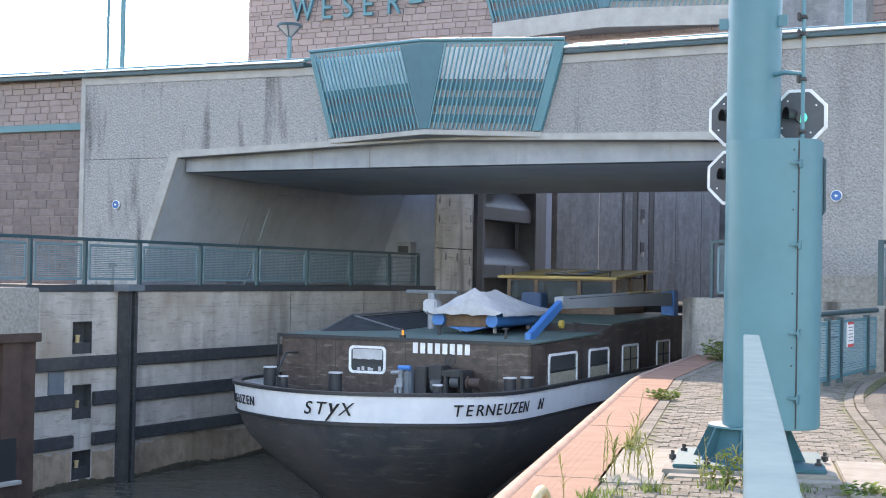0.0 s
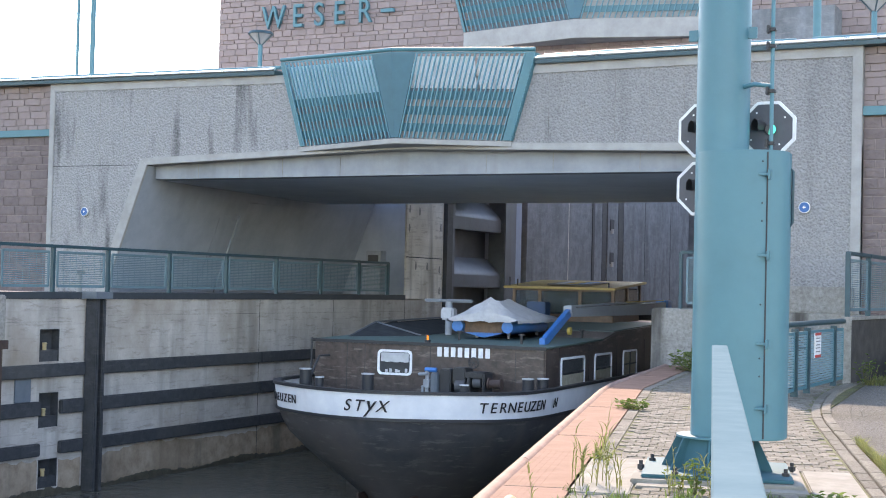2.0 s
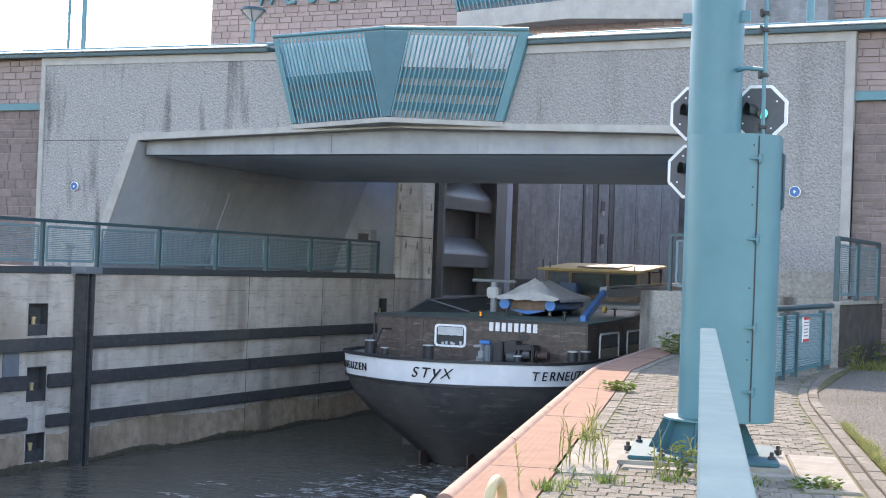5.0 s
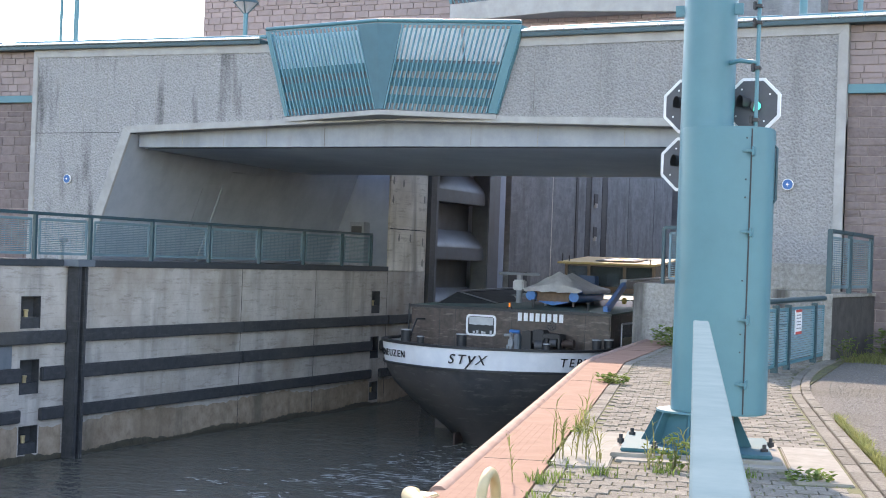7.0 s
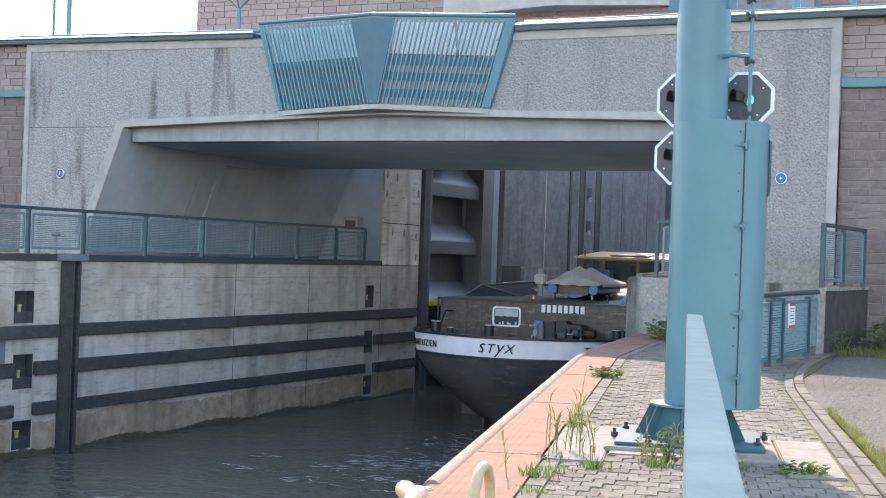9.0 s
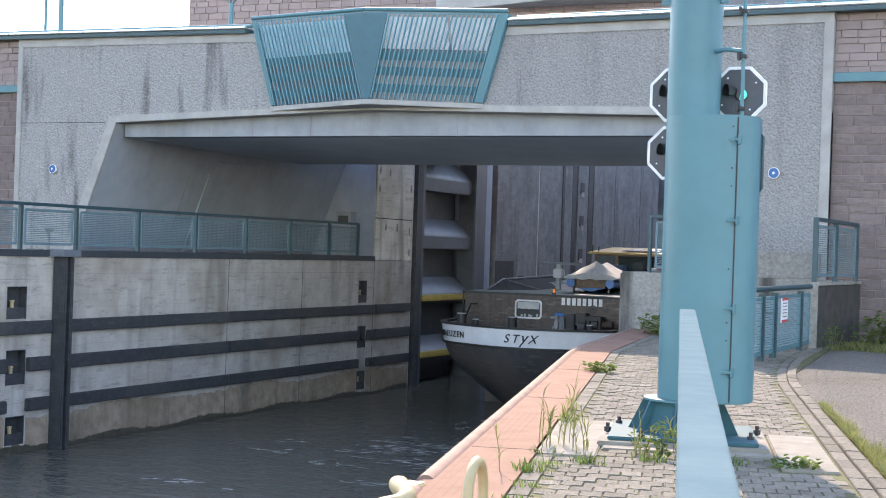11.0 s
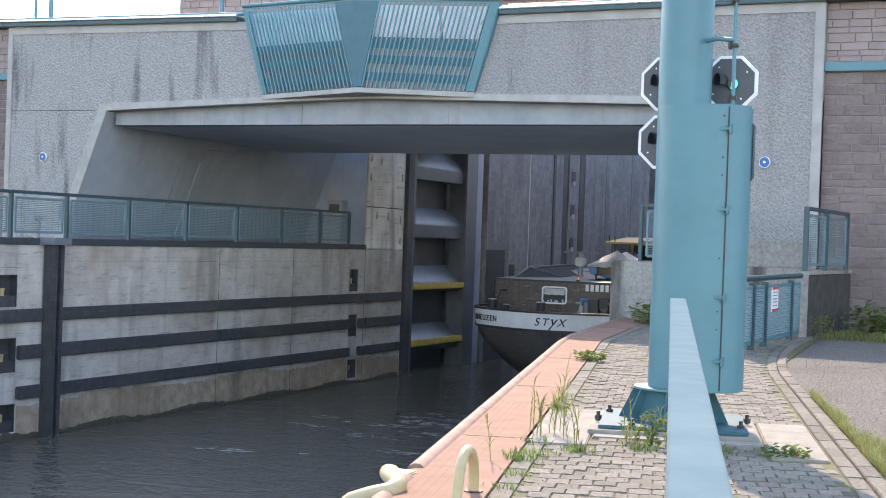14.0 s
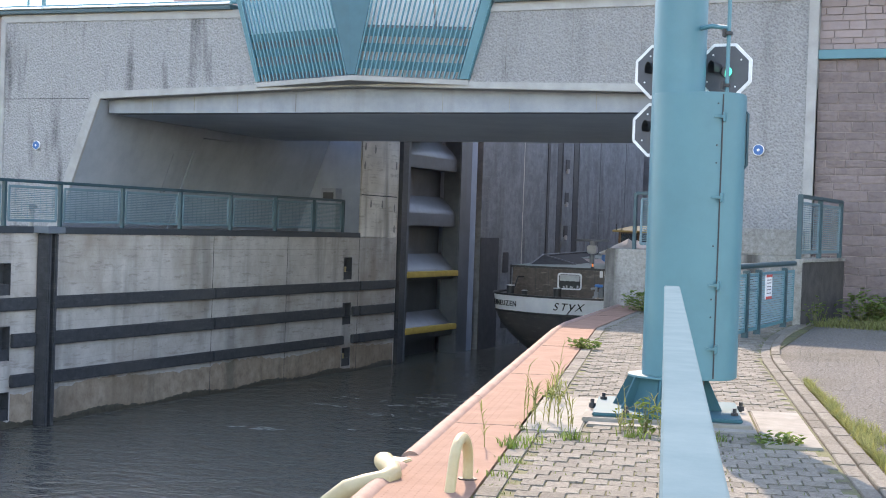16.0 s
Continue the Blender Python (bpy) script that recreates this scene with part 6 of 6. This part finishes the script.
    part("hatch_rim", tubes((((-2.52, 4.2, 0.345), (-2.52, 5.6, 0.665), (-2.52, 13, 0.77)), 0.022), (((-2.45, 5.6, 0.655), (-1.25, 5.5, 0.38)), 0.022)), STEEL, b, "steel rim of the hatch")
    # radar
    rd = part("radar_post", tubes((((-0.95, 6.5, 0.33), (-0.95, 6.5, 1.2)), 0.09)), CRANE, b, "grey radar post")
    part("radar_box", boxes((-1.12, -0.78, 6.35, 6.65, 0.75, 1.05)), TARP, rd, "", 0.04)
    part("radar_bar", boxes((-1.6, -0.3, 6.42, 6.58, 1.18, 1.26)), HEADM, rd, "long radar scanner bar", 0.03)
    # dinghy under its tarpaulin
    dg = part("dinghy", made(lambda bm: [tube(bm, [(0.58 + s * 0.62, 4.85, 0.66), (0.55 + s * 0.62, 7.4, 0.66), (0.55 + s * 0.3, 8.3, 0.70)], 0.14, 14) for s in (-1, 1)]), BLUEP, b, "blue dinghy tubes")
    part("transom", made(lambda bm: prism(bm, [(0.1, 5.0, 0.5), (1.0, 5.0, 0.5), (1.1, 5.0, 0.9), (0.0, 5.0, 0.9)], (0, 0.05, 0))), WOOD, dg, "worn wooden transom")
    part("keel", made(lambda bm: prism(bm, [(0.05, 5.0, 0.52), (0.55, 5.0, 0.4), (1.05, 5.0, 0.52)], (0, 3, 0))), BLUEP, dg)
    bm = bmesh.new()
    nx, ny = 18, 24
    rnd = random.Random(11)
    grid = []
    for j in range(ny + 1):
        v = j / ny
        # ridge held up by two poles, falling away forwards
        ridge = max(0.52 * max(0, 1 - abs(v - 0.13) / 0.13), 0.50 * max(0, 1 - abs(v - 0.40) / 0.10) * 0.99, 0.40 if 0.13 < v < 0.42 else 0, 0.47 - 0.42 * (v - 0.4) / 0.6 if v >= 0.4 else 0)
        half = 0.86 - 0.32 * max(0, v - 0.6) / 0.4
        row = []
        for i in range(nx + 1):
            u = i / nx * 2 - 1
            a = abs(u)
            if a <= 0.84:
                x, z = u / 0.84 * half, 0.86 + ridge * (1 - a / 0.84) ** 1.05
            else:
                k = (a - 0.84) / 0.16
                x = math.copysign(half + 0.03 * k, u)
                z = 0.86 - 0.11 * k * (0.95 + 0.07 * math.sin(v * 23 + u))
            if j == 0 and a <= 0.84:
                z = 0.78 + 0.012 * math.sin(i * 1.7)
            row.append(bm.verts.new((0.62 + x + 0.08 * (1 - min(1, abs(x) / 0.8)), 4.72 + max(0, v - 0.03) * 3.9 + 0.02 * math.sin(i * 1.9), z + rnd.uniform(-0.012, 0.012))))
        grid.append(row)
    for a, c in zip(grid, grid[1:]):
        for i in range(nx):
            bm.faces.new((a[i], a[i + 1], c[i + 1], c[i]))
    part("tarpaulin", bm, COVER, dg, "grey tarpaulin cover")
    for x in (0.15, 0.95):
        for y in (5.6, 7.6):
            part("cradle", boxes((x - 0.03, x + 0.03, y, y + 0.08, 0.33, 0.6)), TARP, dg)
    # crane
    cr = part("crane_post", made(lambda bm: (beam(bm, (2.34, 4.1, 0.38), (2.2, 6.4, 1.06), 0.13, 0.2), bx(bm, 2.27, 2.41, 4.0, 4.2, 0.3, 0.48))), BLUEP, b, "blue crane jib strut", 0.015)
    part("boom", made(lambda bm: (prism(bm, [(2.12, 6.3, 0.92), (2.12, 6.3, 1.12), (2.58, 14.1, 1.27), (2.58, 14.1, 0.92)], (0.17, 0.0, 0)), beam(bm, (2.17, 6.4, 1.16), (2.5, 12.0, 1.27), 0.1, 0.05), bx(bm, 2.1, 2.3, 6.2, 6.6, 1.0, 1.18))), CRANE, cr, "long grey crane boom", 0.015)
    part("boom_stripe", made(lambda bm: beam(bm, (2.45, 10.5, 1.265), (2.62, 13.9, 1.315), 0.09, 0.02)), YELLOW, cr)
    part("crane_column", boxes((2.42, 2.76, 13.6, 14.1, 0.6, 1.32)), BLUEP, cr, "blue crane column", 0.03)
    part("hook_block", made(lambda bm: tube(bm, [(2.13, 6.5, 0.58), (2.21, 6.5, 0.58)], 0.09, 14)), YELLOW, cr, "yellow hook sheave")
    for x, y, z in ((2.2, 7.4, 0.36), (1.9, 3.9, 0.32), (0.2, 4.4, 0.32)):
        part("roof_vent", made(lambda bm: (tube(bm, [(x, y, z), (x, y, z + 0.2)], 0.03), tube(bm, [(x, y, z + 0.2), (x, y, z + 0.24)], 0.07, 12))), BLACK, b, "small roof vent")
    # wheelhouse
    Y0, Y1, X0, X1, ZR = 12.6, 15.4, -1.47, 1.46, 1.53
    wh = part("wheelhouse_base", boxes((X0, X1, Y0, Y1, 0.5, 0.86)), WOOD, b, "wooden wheelhouse lower walls", 0.02)
    for x in (X0, -0.7, 0.5, X1):
        for y in (Y0, Y1):
            part("wheelhouse_post", boxes((x - 0.045, x + 0.045, y - 0.05, y + 0.05, 0.84, ZR + (0.1 if y == Y0 else 0.25))), WOOD, wh)
    part("wheelhouse_post", boxes((X1 - 0.05, X1 + 0.05, 13.9, 14.0, 0.84, ZR + 0.15)), WOOD, wh)
    part("window_header", boxes((X0, X1, Y0 - 0.04, Y0 + 0.04, ZR - 0.02, ZR + 0.06)), WOOD, wh)
    # Black sheet added to stand for the dim inside seen through the glass.
    part("back_wall", boxes((X0 + 0.05, X1 - 0.05, Y1 - 0.12, Y1 - 0.07, 0.84, ZR + 0.1)), BLACK, wh, "black sheet for the dimness behind the panes")
    for a, c in ((X0, -0.7), (-0.7, 0.5), (0.5, X1)):
        part("window_pane", boxes((a + 0.045, c - 0.045, Y0 - 0.01, Y0 + 0.01, 0.86, ZR - 0.02)), CABGLASS, wh)
    for a, c in ((Y0, 13.9), (14.0, Y1)):
        part("window_pane", boxes((X1 - 0.01, X1 + 0.01, a + 0.05, c - 0.05, 0.86, ZR + 0.06)), CABGLASS, wh)
    part("chair_back", boxes((-0.5, -0.1, 14.0, 14.15, 0.7, 1.3)), CRANE, wh, "grey helm chair back", 0.06)
    part("wheelhouse_roof", made(lambda bm: prism(bm, [(X1 + 0.12, Y0 - 0.2, ZR + 0.03), (X1 + 0.12, Y1 + 0.4, ZR + 0.24), (X1 + 0.12, Y1 + 0.4, ZR + 0.31), (X1 + 0.12, Y0 - 0.2, ZR + 0.10)], (X0 - X1 - 0.4, 0, 0))), ROOFY, wh, "ochre flat wheelhouse roof", 0.02)
    sp = part("roof_board", made(lambda bm: beam(bm, (0.1, Y0 + 0.2, ZR + 0.17), (0.1, Y1 - 0.8, ZR + 0.25), 1.3, 0.03)), HULL, wh, "dark board on the roof")
    for x, m_ in ((-0.25, TARP), (0.1, YELLOW), (0.42, BLUEP)):
        part("board_field", made(lambda bm: beam(bm, (x, Y0 + 0.45, ZR + 0.197), (x, Y1 - 1.1, ZR + 0.262), 0.26, 0.012)), m_, sp)
    for x, y, h in ((X0 - 0.15, Y0, 0.36), (X0 + 0.05, Y0 + 0.1, 0.3), (X1 - 0.1, Y0 - 0.1, 0.24)):
        part("roof_aerial", tubes((((x, y, ZR + 0.1), (x, y, ZR + h)), 0.02)), BLACK, wh)
    part("deck_box", boxes((-0.75, -0.2, 11.6, 12.1, 0.55, 1.2)), DBLUE, b, "blue deck box", 0.03)
    return b


vessel = barge()


def wake():
    """Broken foam trailing behind the stern."""
    r = random.Random(12)
    t = thing("wake_foam", (0, 0, WL), "broken white foam trailing behind the barge", "foam")
    bm = bmesh.new()
    for i in range(230):
        y = -abs(r.gauss(0, 4.2)) + 1.5
        x = r.gauss(0.3, 0.9) * (1 + 0.05 * abs(y))
        L, w, a = r.uniform(0.04, 0.30) * r.random() + 0.02, r.uniform(0.012, 0.05), r.gauss(0.1, 0.5)
        ring = []
        for k in range(7):
            b = k * math.tau / 7
            u, v = L * math.cos(b) * r.uniform(0.6, 1.2), w * math.sin(b) * r.uniform(0.5, 1.3)
            ring.append((x + u * math.cos(a) - v * math.sin(a), y + u * math.sin(a) + v * math.cos(a), WL + 0.006))
        bm.faces.new([bm.verts.new(p) for p in ring])
    tagged(part("flecks", bm, FOAM, t), kind="stuff")
    return t


foam = wake()


def wash():
    """Streaks of foam where the propeller wash breaks the surface, well behind the stern."""
    r = random.Random(31)
    t = thing("wash_foam", (0, 0, WL), "thin white foam streaks drifting on the dark water", "foam")
    bm = bmesh.new()
    for i in range(26):
        cx_, cy_ = r.gauss(0, 1.3), r.gauss(0, 2.6)
        for j in range(r.randint(6, 18)):
            x, y = cx_ + r.gauss(0, 0.35), cy_ + r.gauss(0, 0.16)
            L, w, a = r.uniform(0.03, 0.22), r.uniform(0.008, 0.035), r.gauss(0.35, 0.35)
            ring = []
            for k in range(7):
                b = k * math.tau / 7
                u, v = L * math.cos(b) * r.uniform(0.6, 1.2), w * math.sin(b) * r.uniform(0.5, 1.3)
                ring.append((x + u * math.cos(a) - v * math.sin(a), y + u * math.sin(a) + v * math.cos(a), WL + 0.008))
            bm.faces.new([bm.verts.new(p) for p in ring])
    tagged(part("flecks", bm, FOAM, t), kind="stuff")
    return t


drift = wash()


SAIL = [
    (0, -13.71, 21.95, 3.20),
    (0.5, -13.76, 22.70, 3.22),
    (1, -13.82, 23.45, 3.24),
    (1.5, -13.88, 24.18, 3.24),
    (2, -13.94, 24.89, 3.24),
    (2.5, -13.98, 25.56, 3.27),
    (3, -14.01, 26.21, 3.31),
    (3.5, -14.04, 26.85, 3.34),
    (4, -14.07, 27.48, 3.34),
    (6.5, -14.24, 30.69, 3.12),
    (7, -14.26, 31.30, 3.08),
    (7.5, -14.28, 31.90, 3.04),
    (8, -14.31, 32.51, 3.03),
    (8.5, -14.35, 33.13, 3.01),
    (9, -14.38, 33.75, 2.99),
    (11.5, -14.55, 36.84, 2.78),
    (12, -14.59, 37.44, 2.75),
    (12.5, -14.61, 38.02, 2.72),
    (13, -14.63, 38.57, 2.72),
    (13.5, -14.65, 39.12, 2.73),
    (14, -14.66, 39.67, 2.77),
    (14.5, -14.67, 40.23, 2.86),
    (15, -14.70, 40.79, 3.00),
    (15.5, -14.68, 41.35, 3.18),
    (16, -14.69, 41.89, 3.37),
]


def motions():
    walk(vessel, [(t, pose(x, y, 0, 0, 0, h)) for t, x, y, h in SAIL])
    walk(drift, [(t, pose(x, y, WL, 0, 0, 0)) for t, x, y in ((0, -13.9, 20.5), (4, -14.2, 24.0), (8, -14.2, 26.5), (12, -14.6, 30.0), (16, -15.0, 33.5))])
    walk(foam, [(t, pose(x + 0.2, y - 0.5, WL, 0, 0, h)) for t, x, y, h in SAIL])


motions()
